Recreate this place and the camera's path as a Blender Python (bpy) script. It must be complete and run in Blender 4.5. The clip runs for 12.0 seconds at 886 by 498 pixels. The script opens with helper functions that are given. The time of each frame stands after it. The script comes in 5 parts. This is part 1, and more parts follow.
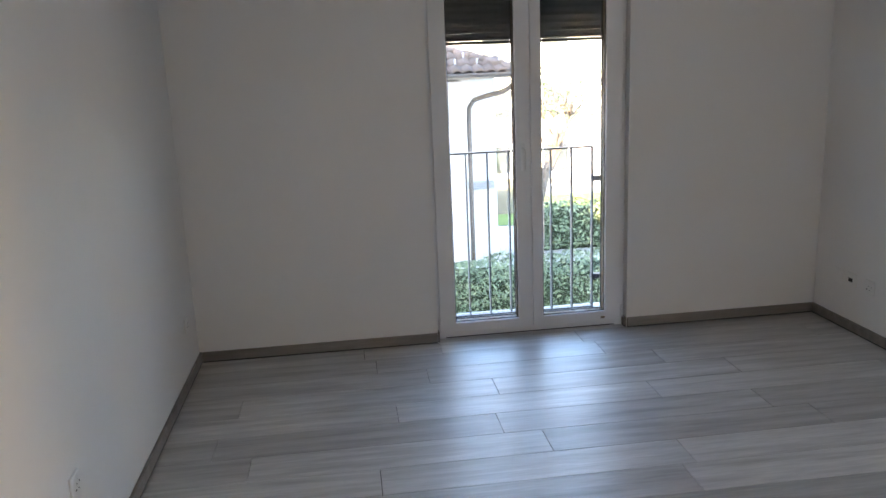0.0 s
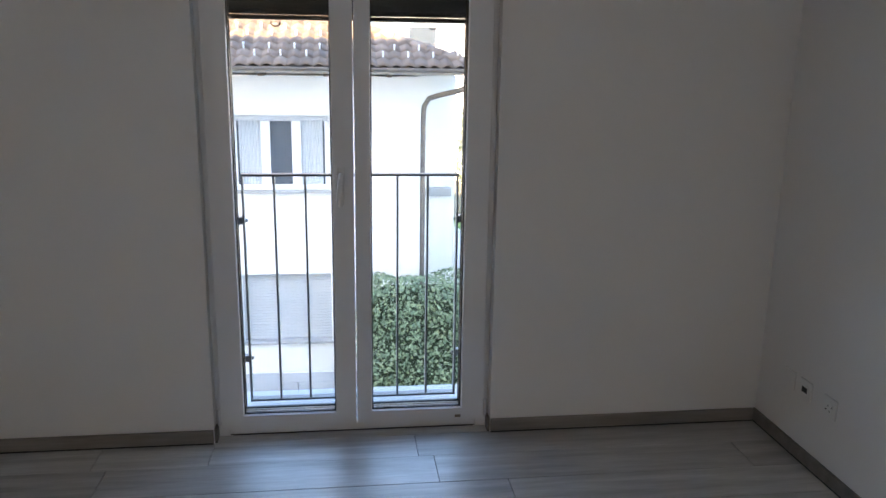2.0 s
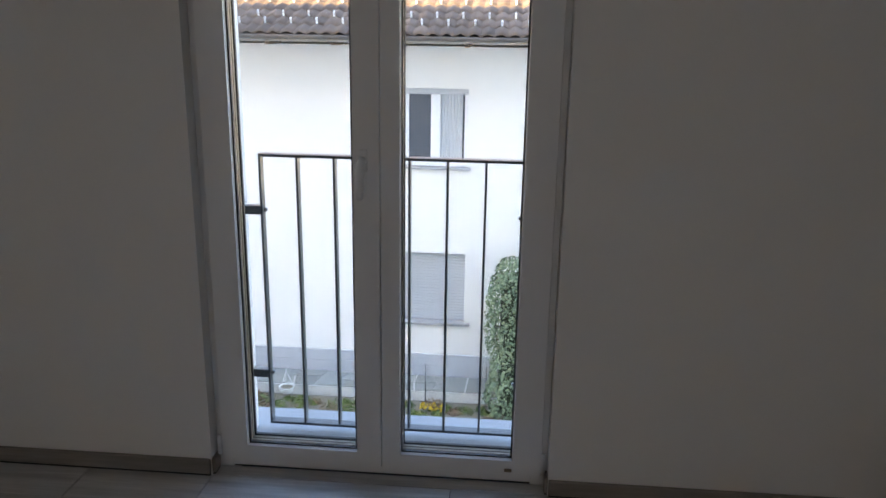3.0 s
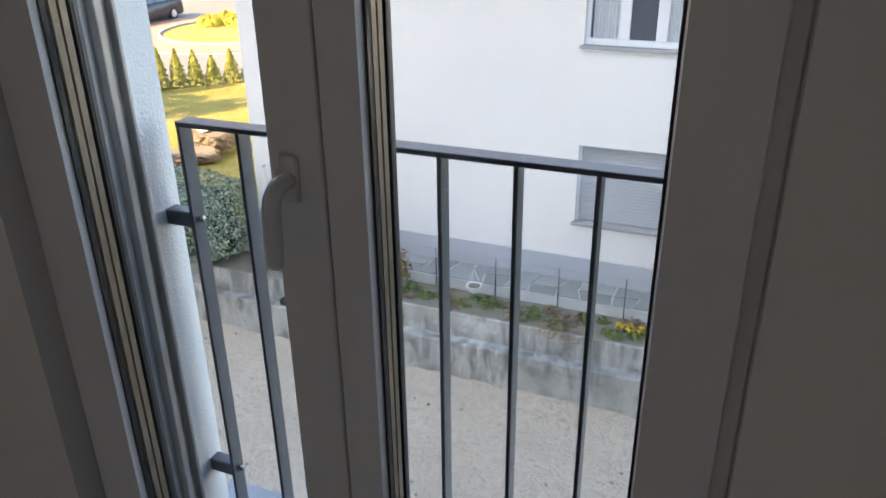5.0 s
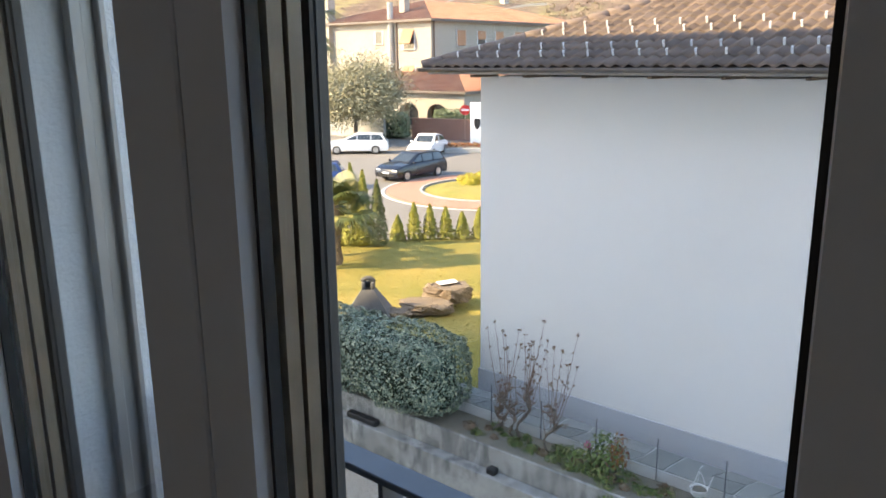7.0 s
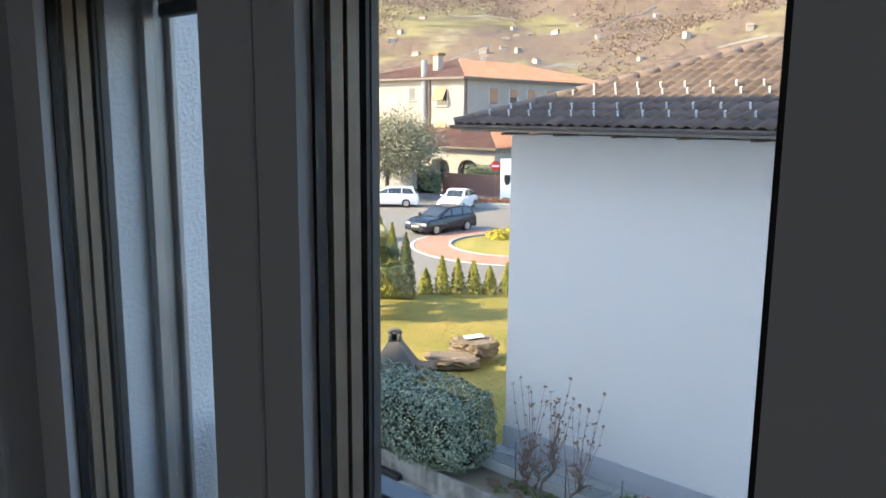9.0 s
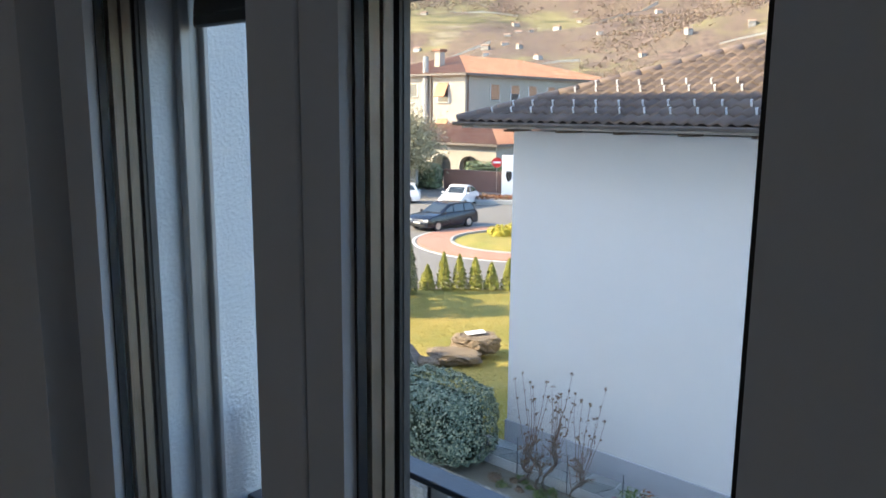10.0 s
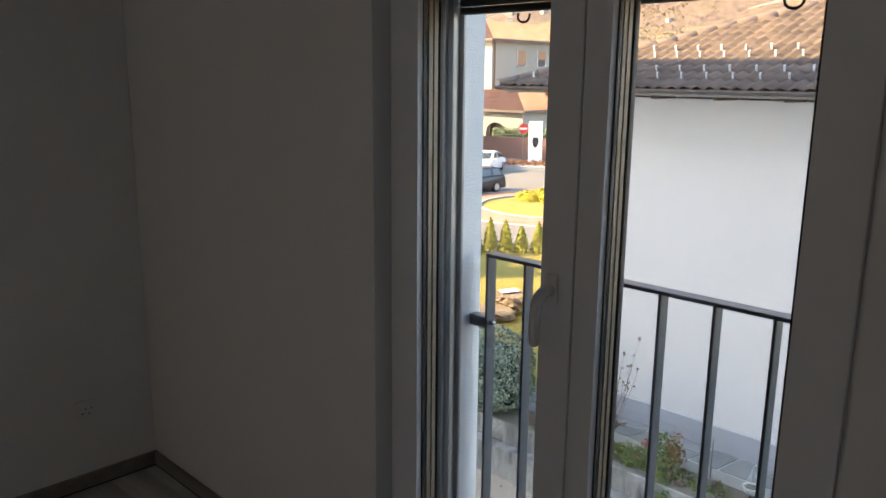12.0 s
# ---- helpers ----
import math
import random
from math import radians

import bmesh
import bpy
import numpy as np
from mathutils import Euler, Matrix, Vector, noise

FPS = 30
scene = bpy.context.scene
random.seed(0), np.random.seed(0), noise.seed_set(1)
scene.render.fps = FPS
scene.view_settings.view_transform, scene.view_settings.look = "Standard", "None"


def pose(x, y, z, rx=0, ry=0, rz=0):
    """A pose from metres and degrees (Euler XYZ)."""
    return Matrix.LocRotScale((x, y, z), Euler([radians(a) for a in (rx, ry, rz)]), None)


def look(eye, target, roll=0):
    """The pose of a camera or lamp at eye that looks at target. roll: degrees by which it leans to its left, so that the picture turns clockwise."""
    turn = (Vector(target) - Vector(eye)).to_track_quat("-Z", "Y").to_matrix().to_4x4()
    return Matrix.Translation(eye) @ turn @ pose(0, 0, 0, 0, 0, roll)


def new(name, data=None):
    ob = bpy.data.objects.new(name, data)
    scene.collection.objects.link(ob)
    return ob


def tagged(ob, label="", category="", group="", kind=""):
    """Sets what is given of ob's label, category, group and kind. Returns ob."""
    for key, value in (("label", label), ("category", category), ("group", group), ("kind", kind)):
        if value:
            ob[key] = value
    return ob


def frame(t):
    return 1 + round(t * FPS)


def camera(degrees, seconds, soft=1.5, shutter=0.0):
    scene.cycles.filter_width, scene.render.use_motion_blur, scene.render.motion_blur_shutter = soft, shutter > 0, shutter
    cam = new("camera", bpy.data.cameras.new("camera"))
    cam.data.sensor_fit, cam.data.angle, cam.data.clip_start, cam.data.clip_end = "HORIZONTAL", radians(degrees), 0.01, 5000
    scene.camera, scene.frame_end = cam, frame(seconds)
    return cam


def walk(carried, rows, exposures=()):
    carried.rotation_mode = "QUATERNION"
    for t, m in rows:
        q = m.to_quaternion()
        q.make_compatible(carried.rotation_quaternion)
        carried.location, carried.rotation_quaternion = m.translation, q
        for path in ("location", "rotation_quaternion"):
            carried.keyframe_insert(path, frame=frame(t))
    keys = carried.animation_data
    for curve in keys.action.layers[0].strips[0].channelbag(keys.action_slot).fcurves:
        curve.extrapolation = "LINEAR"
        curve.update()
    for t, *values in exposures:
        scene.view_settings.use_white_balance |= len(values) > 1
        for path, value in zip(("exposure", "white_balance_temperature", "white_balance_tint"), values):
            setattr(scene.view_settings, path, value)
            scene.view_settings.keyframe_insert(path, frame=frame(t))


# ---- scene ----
cam = camera(59.0, 12.0)
PATH = [
    (0, (-1.062, -4.376, 1.619), (-0.83, -2.444, 1.155), -2.4),
    (0.5, (-0.888, -4.048, 1.615), (-0.462, -2.152, 1.138), -1.6),
    (1, (-0.55, -3.778, 1.562), (-0.117, -1.879, 1.107), -0.5),
    (1.5, (-0.303, -3.43, 1.513), (0.08, -1.521, 1.059), 0.5),
    (2, (-0.037, -3.066, 1.572), (0.21, -1.139, 1.098), 0.9),
    (2.5, (0.257, -2.752, 1.551), (0.246, -0.81, 1.074), 1.3),
    (3, (0.406, -2.343, 1.506), (0.243, -0.424, 0.967), 0.9),
    (5, (0.533, -0.821, 1.482), (-0.158, 0.851, 0.629), -0.8),
    (5.5, (0.534, -0.566, 1.475), (-0.348, 1.02, 0.633), -1.0),
    (6, (0.551, -0.351, 1.52), (-0.544, 1.156, 0.793), -0.4),
    (6.5, (0.544, -0.284, 1.564), (-0.674, 1.189, 0.978), -0.8),
    (7, (0.534, -0.275, 1.562), (-0.734, 1.196, 1.088), -0.6),
    (7.5, (0.541, -0.289, 1.577), (-0.746, 1.187, 1.17), -0.4),
    (9.5, (0.612, -0.366, 1.575), (-0.735, 1.074, 1.238), 0.6),
    (10, (0.632, -0.424, 1.586), (-0.709, 1.018, 1.238), 0.5),
    (10.5, (0.667, -0.634, 1.559), (-0.648, 0.828, 1.195), 0.5),
    (11, (0.715, -0.836, 1.567), (-0.581, 0.638, 1.183), 0.5),
    (11.3, (0.763, -0.961, 1.568), (-0.524, 0.514, 1.162), 0.5),
    (11.5, (0.819, -1.04, 1.558), (-0.482, 0.424, 1.15), 0.5),
    (12, (0.922, -1.282, 1.556), (-0.447, 0.111, 1.126), 0.6),
]
EXPOSURES = [
    (0.0, 4.15, 6600, 18), (1.5, 3.8, 6500, 18), (2.25, 3.6, 6600, 18), (3.0, 3.15, 6800, 19), (5.0, 2.75, 7000, 20), (6.0, 2.5, 6900, 19),
    (7.0, 2.2, 6600, 18), (10.0, 2.05, 5850, 15), (11.0, 2.3, 6800, 19), (12.0, 2.5, 7100, 20),
]
walk(cam, [(t, look(e, g, r)) for t, e, g, r in PATH], EXPOSURES)

# ---- light ----
SUN_WAY = Vector((0.62, 0.78, -0.64)).normalized()      # the way the sunlight travels
world = bpy.data.worlds.new("world")
scene.world = world
world.use_nodes = True
wn = world.node_tree
sky = wn.nodes.new("ShaderNodeTexSky")
sky.sky_type, sky.sun_disc = "NISHITA", False
sky.sun_elevation = math.asin(-SUN_WAY.z)
sky.sun_rotation = math.atan2(-SUN_WAY.x, -SUN_WAY.y)
wn.links.new(sky.outputs["Color"], wn.nodes["Background"].inputs["Color"])
wn.nodes["Background"].inputs["Strength"].default_value = 0.15

sun = new("sun", bpy.data.lights.new("sun", "SUN"))
sun.data.energy, sun.data.angle, sun.data.color = 3.0, radians(0.5), (1.0, 0.74, 0.42)
sun.matrix_world = look((0, 0, 40), Vector((0, 0, 40)) + SUN_WAY)


XL_OPEN = -2.85                                         # x of the added west lamp, past an unseen opening


def fill_light(name, x, y, z, w, h, watts, color, target):
    lamp = new(name, bpy.data.lights.new(name, "AREA"))
    lamp.data.shape, lamp.data.size, lamp.data.size_y = "RECTANGLE", w, h
    lamp.data.energy, lamp.data.color = watts, color
    lamp.matrix_world = look((x, y, z), target)
    return lamp


# added lamps beyond unseen openings, for light from the back of the room
fill_light("east_window_light", 2.36, -4.75, 1.15, 0.14, 1.9, 3.7, (1.0, 0.78, 0.50), (0, -4.75, 1.15))
fill_light("west_door_light", XL_OPEN, -4.2, 1.05, 0.9, 1.9, 4.2, (0.60, 0.81, 1.0), (0, -4.2, 1.05))

# ---- materials ----
def material(name, color, rough=0.6, metal=0.0, spec=0.5):
    m = bpy.data.materials.new(name)
    m.use_nodes = True
    b = m.node_tree.nodes["Principled BSDF"]
    b.inputs["Base Color"].default_value = (*color, 1)
    b.inputs["Roughness"].default_value = rough
    b.inputs["Metallic"].default_value = metal
    b.inputs["Specular IOR Level"].default_value = spec
    return m


def node(m, kind, **values):
    n = m.node_tree.nodes.new(kind)
    for key, value in values.items():
        n.inputs[key.replace("_", " ")].default_value = value
    return n


def link(m, a, b):
    m.node_tree.links.new(a, b)


def coords(m, scale=(1, 1, 1), space="Object"):
    tc = m.node_tree.nodes.new("ShaderNodeTexCoord")
    mp = m.node_tree.nodes.new("ShaderNodeMapping")
    mp.inputs["Scale"].default_value = scale
    link(m, tc.outputs[space], mp.inputs["Vector"])
    return mp.outputs["Vector"]


def ramp(m, fac, stops):
    r = m.node_tree.nodes.new("ShaderNodeValToRGB")
    while len(r.color_ramp.elements) < len(stops):
        r.color_ramp.elements.new(0.5)
    for e, (p, c) in zip(r.color_ramp.elements, stops):
        e.position, e.color = p, (*c, 1)
    link(m, fac, r.inputs["Fac"])
    return r.outputs["Color"]


def noise_fac(m, vec, scale, detail=4.0, rough=0.55):
    n = node(m, "ShaderNodeTexNoise", Scale=scale, Detail=detail, Roughness=rough)
    link(m, vec, n.inputs["Vector"])
    return n.outputs["Fac"]


def mix(m, fac, a, b, blend="MIX"):
    n = m.node_tree.nodes.new("ShaderNodeMix")
    n.data_type, n.blend_type = "RGBA", blend
    for value, socket in ((fac, n.inputs[0]), (a, n.inputs[6]), (b, n.inputs[7])):
        if isinstance(value, (int, float)):
            socket.default_value = value
        elif isinstance(value, tuple):
            socket.default_value = (*value, 1)
        else:
            link(m, value, socket)
    return n.outputs[2]


def set_color(m, socket):
    link(m, socket, m.node_tree.nodes["Principled BSDF"].inputs["Base Color"])


def set_bump(m, fac, strength, distance):
    b = node(m, "ShaderNodeBump", Strength=strength, Distance=distance)
    link(m, fac, b.inputs["Height"])
    link(m, b.outputs["Normal"], m.node_tree.nodes["Principled BSDF"].inputs["Normal"])


def grained(name, c1, c2, scale, rough=0.7, bump=0.2, depth=0.01, fine=None, c3=None, metal=0.0, spec=0.5, space="Object"):
    """Colour that drifts between c1 and c2 at two scales, with relief."""
    m = material(name, c1, rough, metal, spec)
    v = coords(m, space=space)
    big, small = noise_fac(m, v, scale), noise_fac(m, v, fine or scale * 9, 6)
    c = ramp(m, big, [(0.3, c1), (0.7, c2)])
    if c3:
        c = mix(m, ramp(m, small, [(0.45, (0, 0, 0)), (0.7, (1, 1, 1))]), c, c3)
    set_color(m, c)
    if bump:
        set_bump(m, small, bump, depth)
    return m


def per_piece(m, low=0.85, high=1.12):
    """Vary the brightness of a material from object to object."""
    b = m.node_tree.nodes["Principled BSDF"].inputs["Base Color"]
    info = m.node_tree.nodes.new("ShaderNodeObjectInfo")
    r = ramp(m, info.outputs["Random"], [(0.0, (low,) * 3), (1.0, (high,) * 3)])
    src = b.links[0].from_socket if b.links else tuple(b.default_value)[:3]
    link(m, mix(m, 1.0, src, r, "MULTIPLY"), b)
    return m


def per_island(m, low=0.8, high=1.15):
    b = m.node_tree.nodes["Principled BSDF"].inputs["Base Color"]
    info = m.node_tree.nodes.new("ShaderNodeNewGeometry")
    r = ramp(m, info.outputs["Random Per Island"], [(0.0, (low,) * 3), (1.0, (high,) * 3)])
    src = b.links[0].from_socket if b.links else tuple(b.default_value)[:3]
    link(m, mix(m, 1.0, src, r, "MULTIPLY"), b)
    return m


def glass_material(name, tint=(0.97, 0.98, 0.97), gloss=1.0):
    m = bpy.data.materials.new(name)
    m.use_nodes = True
    n = m.node_tree.nodes
    n.remove(n["Principled BSDF"])
    clear, shiny, mx = n.new("ShaderNodeBsdfTransparent"), n.new("ShaderNodeBsdfGlossy"), n.new("ShaderNodeMixShader")
    edge, power, scale = n.new("ShaderNodeLayerWeight"), n.new("ShaderNodeMath"), n.new("ShaderNodeMath")
    clear.inputs["Color"].default_value = (*tint, 1)
    shiny.inputs["Roughness"].default_value = 0.01
    edge.inputs["Blend"].default_value = 0.5
    power.operation, power.inputs[1].default_value = "POWER", 5.0
    scale.operation, scale.inputs[1].default_value, scale.inputs[2].default_value = "MULTIPLY_ADD", 0.5 * gloss, 0.012 * gloss
    for a, b in ((edge.outputs["Facing"], power.inputs[0]), (power.outputs[0], scale.inputs[0]), (scale.outputs[0], mx.inputs[0]), (clear.outputs[0], mx.inputs[1]), (shiny.outputs[0], mx.inputs[2]), (mx.outputs[0], n["Material Output"].inputs["Surface"])):
        link(m, a, b)
    return m


def plank_material(name, c_dark, c_mid, c_light, coat=0.0):
    """Grey wood-look board: long streaks along x, each board shifted by its own random number."""
    m = material(name, c_mid, 0.33)
    tc, info, add = (m.node_tree.nodes.new(k) for k in ("ShaderNodeTexCoord", "ShaderNodeObjectInfo", "ShaderNodeVectorMath"))
    mul = m.node_tree.nodes.new("ShaderNodeVectorMath")
    mul.operation = "SCALE"
    mul.inputs[0].default_value = (17.0, 31.0, 5.0)
    link(m, info.outputs["Random"], mul.inputs["Scale"])
    link(m, tc.outputs["Object"], add.inputs[0])
    link(m, mul.outputs[0], add.inputs[1])
    mp = m.node_tree.nodes.new("ShaderNodeMapping")
    mp.inputs["Scale"].default_value = (0.9, 11.0, 11.0)
    link(m, add.outputs[0], mp.inputs["Vector"])
    streak, fine = noise_fac(m, mp.outputs[0], 1.6, 6, 0.6), noise_fac(m, mp.outputs[0], 9.0, 5, 0.7)
    c = ramp(m, streak, [(0.3, c_dark), (0.5, c_mid), (0.72, c_light)])
    c = mix(m, ramp(m, fine, [(0.4, (0, 0, 0)), (0.75, (0.5, 0.5, 0.5))]), c, c_dark)
    set_color(m, c)
    per_piece(m, 0.80, 1.14)
    set_bump(m, fine, 0.12, 0.002)
    m.node_tree.nodes["Principled BSDF"].inputs["Coat Weight"].default_value = coat
    m.node_tree.nodes["Principled BSDF"].inputs["Coat Roughness"].default_value = 0.43
    rough = ramp(m, fine, [(0.3, (0.36,) * 3), (0.8, (0.52,) * 3)])
    link(m, rough, m.node_tree.nodes["Principled BSDF"].inputs["Roughness"])
    return m


M_WALL = grained("white_wall_paint", (0.78, 0.77, 0.75), (0.81, 0.80, 0.785), 1.3, 0.85, 0.10, 0.002, fine=170)
M_CEIL = grained("ceiling_paint", (0.80, 0.80, 0.79), (0.82, 0.82, 0.81), 1.0, 0.9, 0.05, 0.002, fine=120)
M_RENDER = grained("rough_white_render", (0.84, 0.84, 0.84), (0.88, 0.88, 0.88), 1.5, 0.9, 0.5, 0.008, fine=140)
M_FLOOR = plank_material("grey_wood_look_floor", (0.33, 0.32, 0.31), (0.53, 0.52, 0.505), (0.70, 0.69, 0.675), 0.9)
M_BASE = plank_material("grey_wood_look_skirting", (0.17, 0.155, 0.14), (0.24, 0.22, 0.20), (0.30, 0.28, 0.26))
M_GAP = material("dark_joint", (0.03, 0.03, 0.03), 0.9)
M_PVC = grained("white_window_profile", (0.76, 0.77, 0.78), (0.79, 0.79, 0.80), 3.0, 0.32, 0.03, 0.001, fine=60)
M_GASKET = material("black_rubber_gasket", (0.012, 0.012, 0.013), 0.55)
M_SPACER = grained("grey_glass_spacer", (0.20, 0.15, 0.095), (0.28, 0.21, 0.14), 30, 0.42, 0.15, 0.002, fine=300)
M_GLASS = glass_material("window_glass")
M_HANDLE = grained("white_handle_metal", (0.74, 0.74, 0.75), (0.78, 0.78, 0.78), 8, 0.3, 0.0)
M_STEEL = grained("anthracite_coated_steel", (0.095, 0.10, 0.11), (0.125, 0.13, 0.14), 25, 0.28, 0.12, 0.001, fine=400)
sparkle = ramp(M_STEEL, noise_fac(M_STEEL, coords(M_STEEL), 230, 3, 0.6), [(0.64, (0, 0, 0)), (0.72, (1, 1, 1))])
set_color(M_STEEL, mix(M_STEEL, sparkle, M_STEEL.node_tree.nodes["Principled BSDF"].inputs["Base Color"].links[0].from_socket, (0.45, 0.46, 0.48)))
M_BOLT = material("stainless_bolt", (0.6, 0.6, 0.6), 0.25, 1.0)
M_GUIDE = grained("brown_grey_aluminium", (0.36, 0.345, 0.33), (0.45, 0.43, 0.41), 14, 0.45, 0.05, 0.001, metal=0.3)
M_CLAD = grained("grey_outer_cladding", (0.06, 0.06, 0.06), (0.09, 0.088, 0.085), 14, 0.5, 0.05, 0.001)
M_SHUTTER = grained("dark_shutter_slat", (0.035, 0.034, 0.034), (0.05, 0.048, 0.047), 6, 0.5, 0.05, 0.001)
M_SILL = grained("pale_stone_sill", (0.30, 0.31, 0.33), (0.38, 0.39, 0.41), 5, 0.33, 0.1, 0.003, fine=90)
M_SOCKET = material("white_socket_plastic", (0.78, 0.78, 0.76), 0.35)
M_DARK = material("black_plastic", (0.015, 0.015, 0.016), 0.5)

M_FACADE = grained("pale_house_render", (0.77, 0.745, 0.705), (0.81, 0.785, 0.75), 0.35, 0.9, 0.25, 0.004, fine=60)
M_PLINTH = grained("grey_plinth_paint", (0.44, 0.45, 0.47), (0.52, 0.53, 0.55), 1.2, 0.85, 0.3, 0.004, fine=50)
M_TILE = per_island(per_piece(grained("brown_roof_tile", (0.120, 0.091, 0.075), (0.225, 0.163, 0.126), 1.7, 0.62, 0.3, 0.006, fine=40, spec=0.35), 0.75, 1.25), 0.75, 1.25)
M_CLIP = material("zinc_snow_guard", (0.74, 0.75, 0.76), 0.45, 0.1)
M_GUTTER = grained("weathered_copper_gutter", (0.13, 0.11, 0.10), (0.19, 0.16, 0.14), 4, 0.5, 0.1, 0.002, metal=0.4)
M_WOOD = grained("brown_timber", (0.12, 0.08, 0.055), (0.18, 0.12, 0.08), 6, 0.75, 0.3, 0.004)
M_SOFFIT = grained("painted_soffit", (0.45, 0.40, 0.34), (0.52, 0.47, 0.40), 2, 0.8, 0.1, 0.003)
M_SHUT2 = grained("grey_roller_slat", (0.42, 0.43, 0.44), (0.48, 0.49, 0.50), 2, 0.6, 0.0)
M_PANE2 = material("dark_window_pane", (0.06, 0.07, 0.085), 0.08, 0.0, 0.7)
M_CURTAIN = grained("pale_lace_curtain", (0.42, 0.44, 0.46), (0.55, 0.57, 0.58), 14, 0.9, 0.4, 0.01, fine=50)
M_SILL2 = grained("grey_stone_sill", (0.32, 0.32, 0.32), (0.40, 0.40, 0.40), 4, 0.7, 0.2, 0.003)
def concrete_material():
    """Old cast concrete: pale and dark blotches, runs of dirt down the face, small pits."""
    m = material("stained_concrete", (0.45, 0.42, 0.37), 0.92)
    v, run = coords(m), coords(m, (4.0, 4.0, 1.1))
    c = ramp(m, noise_fac(m, v, 0.9, 5), [(0.3, (0.36, 0.345, 0.315)), (0.7, (0.58, 0.56, 0.51))])
    patch = ramp(m, noise_fac(m, coords(m, (1.0, 1.0, 2.4)), 0.75, 3), [(0.33, (0, 0, 0)), (0.52, (1, 1, 1))])
    runs = ramp(m, noise_fac(m, run, 1.2, 8, 0.68), [(0.40, (0, 0, 0)), (0.60, (0.9, 0.9, 0.9))])
    c = mix(m, mix(m, 1.0, patch, runs, "MULTIPLY"), c, (0.14, 0.138, 0.13))
    c = mix(m, ramp(m, noise_fac(m, v, 14.0, 6, 0.7), [(0.47, (0, 0, 0)), (0.66, (0.55, 0.55, 0.55))]), c, (0.24, 0.23, 0.205))
    set_color(m, c)
    set_bump(m, noise_fac(m, v, 30, 6, 0.7), 0.6, 0.012)
    return m


M_CONCRETE = concrete_material()
M_SLAB = per_piece(grained("grey_paving_stone", (0.27, 0.285, 0.275), (0.35, 0.365, 0.345), 1.4, 0.8, 0.4, 0.006, fine=25), 0.8, 1.15)
M_MORTAR = grained("pale_mortar", (0.55, 0.55, 0.53), (0.64, 0.64, 0.62), 5, 0.9, 0.3, 0.004)
M_DIRT = grained("trodden_dirt", (0.53, 0.43, 0.325), (0.65, 0.54, 0.415), 0.35, 0.95, 1.0, 0.035, fine=20, c3=(0.38, 0.305, 0.225))
M_SOIL = grained("dry_soil", (0.17, 0.155, 0.12), (0.25, 0.225, 0.17), 3, 0.95, 0.8, 0.02)
M_LAWN = grained("winter_lawn", (0.22, 0.21, 0.035), (0.48, 0.35, 0.09), 0.42, 0.95, 0.7, 0.03, fine=14, c3=(0.17, 0.17, 0.03))
M_GREEN = grained("green_grass", (0.10, 0.16, 0.04), (0.16, 0.22, 0.06), 0.6, 0.95, 0.6, 0.03, fine=14)
M_ASPHALT = grained("worn_asphalt", (0.19, 0.175, 0.152), (0.245, 0.225, 0.195), 0.12, 0.9, 0.4, 0.006, fine=30)
M_REDPAVE = grained("red_paving", (0.40, 0.20, 0.13), (0.48, 0.26, 0.175), 0.8, 0.85, 0.3, 0.006, fine=14)
M_KERB = grained("granite_kerb", (0.33, 0.33, 0.32), (0.42, 0.42, 0.40), 2.5, 0.8, 0.2, 0.004)
M_LINE = grained("white_road_paint", (0.50, 0.50, 0.48), (0.60, 0.60, 0.58), 3, 0.7, 0.1, 0.003)
M_FARWALL = grained("cream_render", (0.36, 0.325, 0.28), (0.41, 0.375, 0.32), 0.4, 0.9, 0.1, 0.01)
M_FARTILE = per_piece(grained("orange_roof_tile", (0.21, 0.085, 0.05), (0.33, 0.16, 0.095), 0.6, 0.88, 0.8, 0.06, fine=2.2, c3=(0.40, 0.26, 0.18)), 0.9, 1.1)
M_BLIND = grained("tan_sun_blind", (0.40, 0.21, 0.12), (0.46, 0.26, 0.15), 2, 0.8, 0.1, 0.004)
M_BRICK = grained("red_brick_wall", (0.21, 0.115, 0.09), (0.27, 0.15, 0.12), 2, 0.9, 0.4, 0.01)
M_GREYWALL = grained("grey_garden_wall", (0.30, 0.30, 0.29), (0.38, 0.37, 0.35), 0.6, 0.9, 0.3, 0.01)
M_BARK = grained("grey_brown_bark", (0.16, 0.125, 0.095), (0.24, 0.19, 0.15), 8, 0.9, 0.7, 0.01)
M_TWIG = grained("reddish_twig", (0.20, 0.125, 0.09), (0.28, 0.18, 0.13), 12, 0.85, 0.3, 0.004)
M_STONE = grained("grey_cast_stone", (0.12, 0.12, 0.125), (0.17, 0.17, 0.17), 5, 0.9, 0.4, 0.006)
M_LOG = grained("weathered_rock", (0.26, 0.195, 0.135), (0.42, 0.335, 0.24), 3, 0.9, 1.0, 0.08, c3=(0.12, 0.088, 0.06))
M_PAPER = material("white_board", (0.8, 0.8, 0.8), 0.7)
M_WHITECAR = material("white_car_paint", (0.75, 0.75, 0.75), 0.2)
M_DARKCAR = material("dark_blue_car_paint", (0.012, 0.016, 0.028), 0.2)
M_BLUECAR = material("blue_car_paint", (0.03, 0.07, 0.22), 0.2)
M_CARGLASS = material("car_glass", (0.04, 0.05, 0.055), 0.05, 0.0, 0.8)
M_TYRE = material("black_tyre", (0.02, 0.02, 0.02), 0.8)
M_RIM = material("silver_rim", (0.5, 0.5, 0.5), 0.35, 0.8)
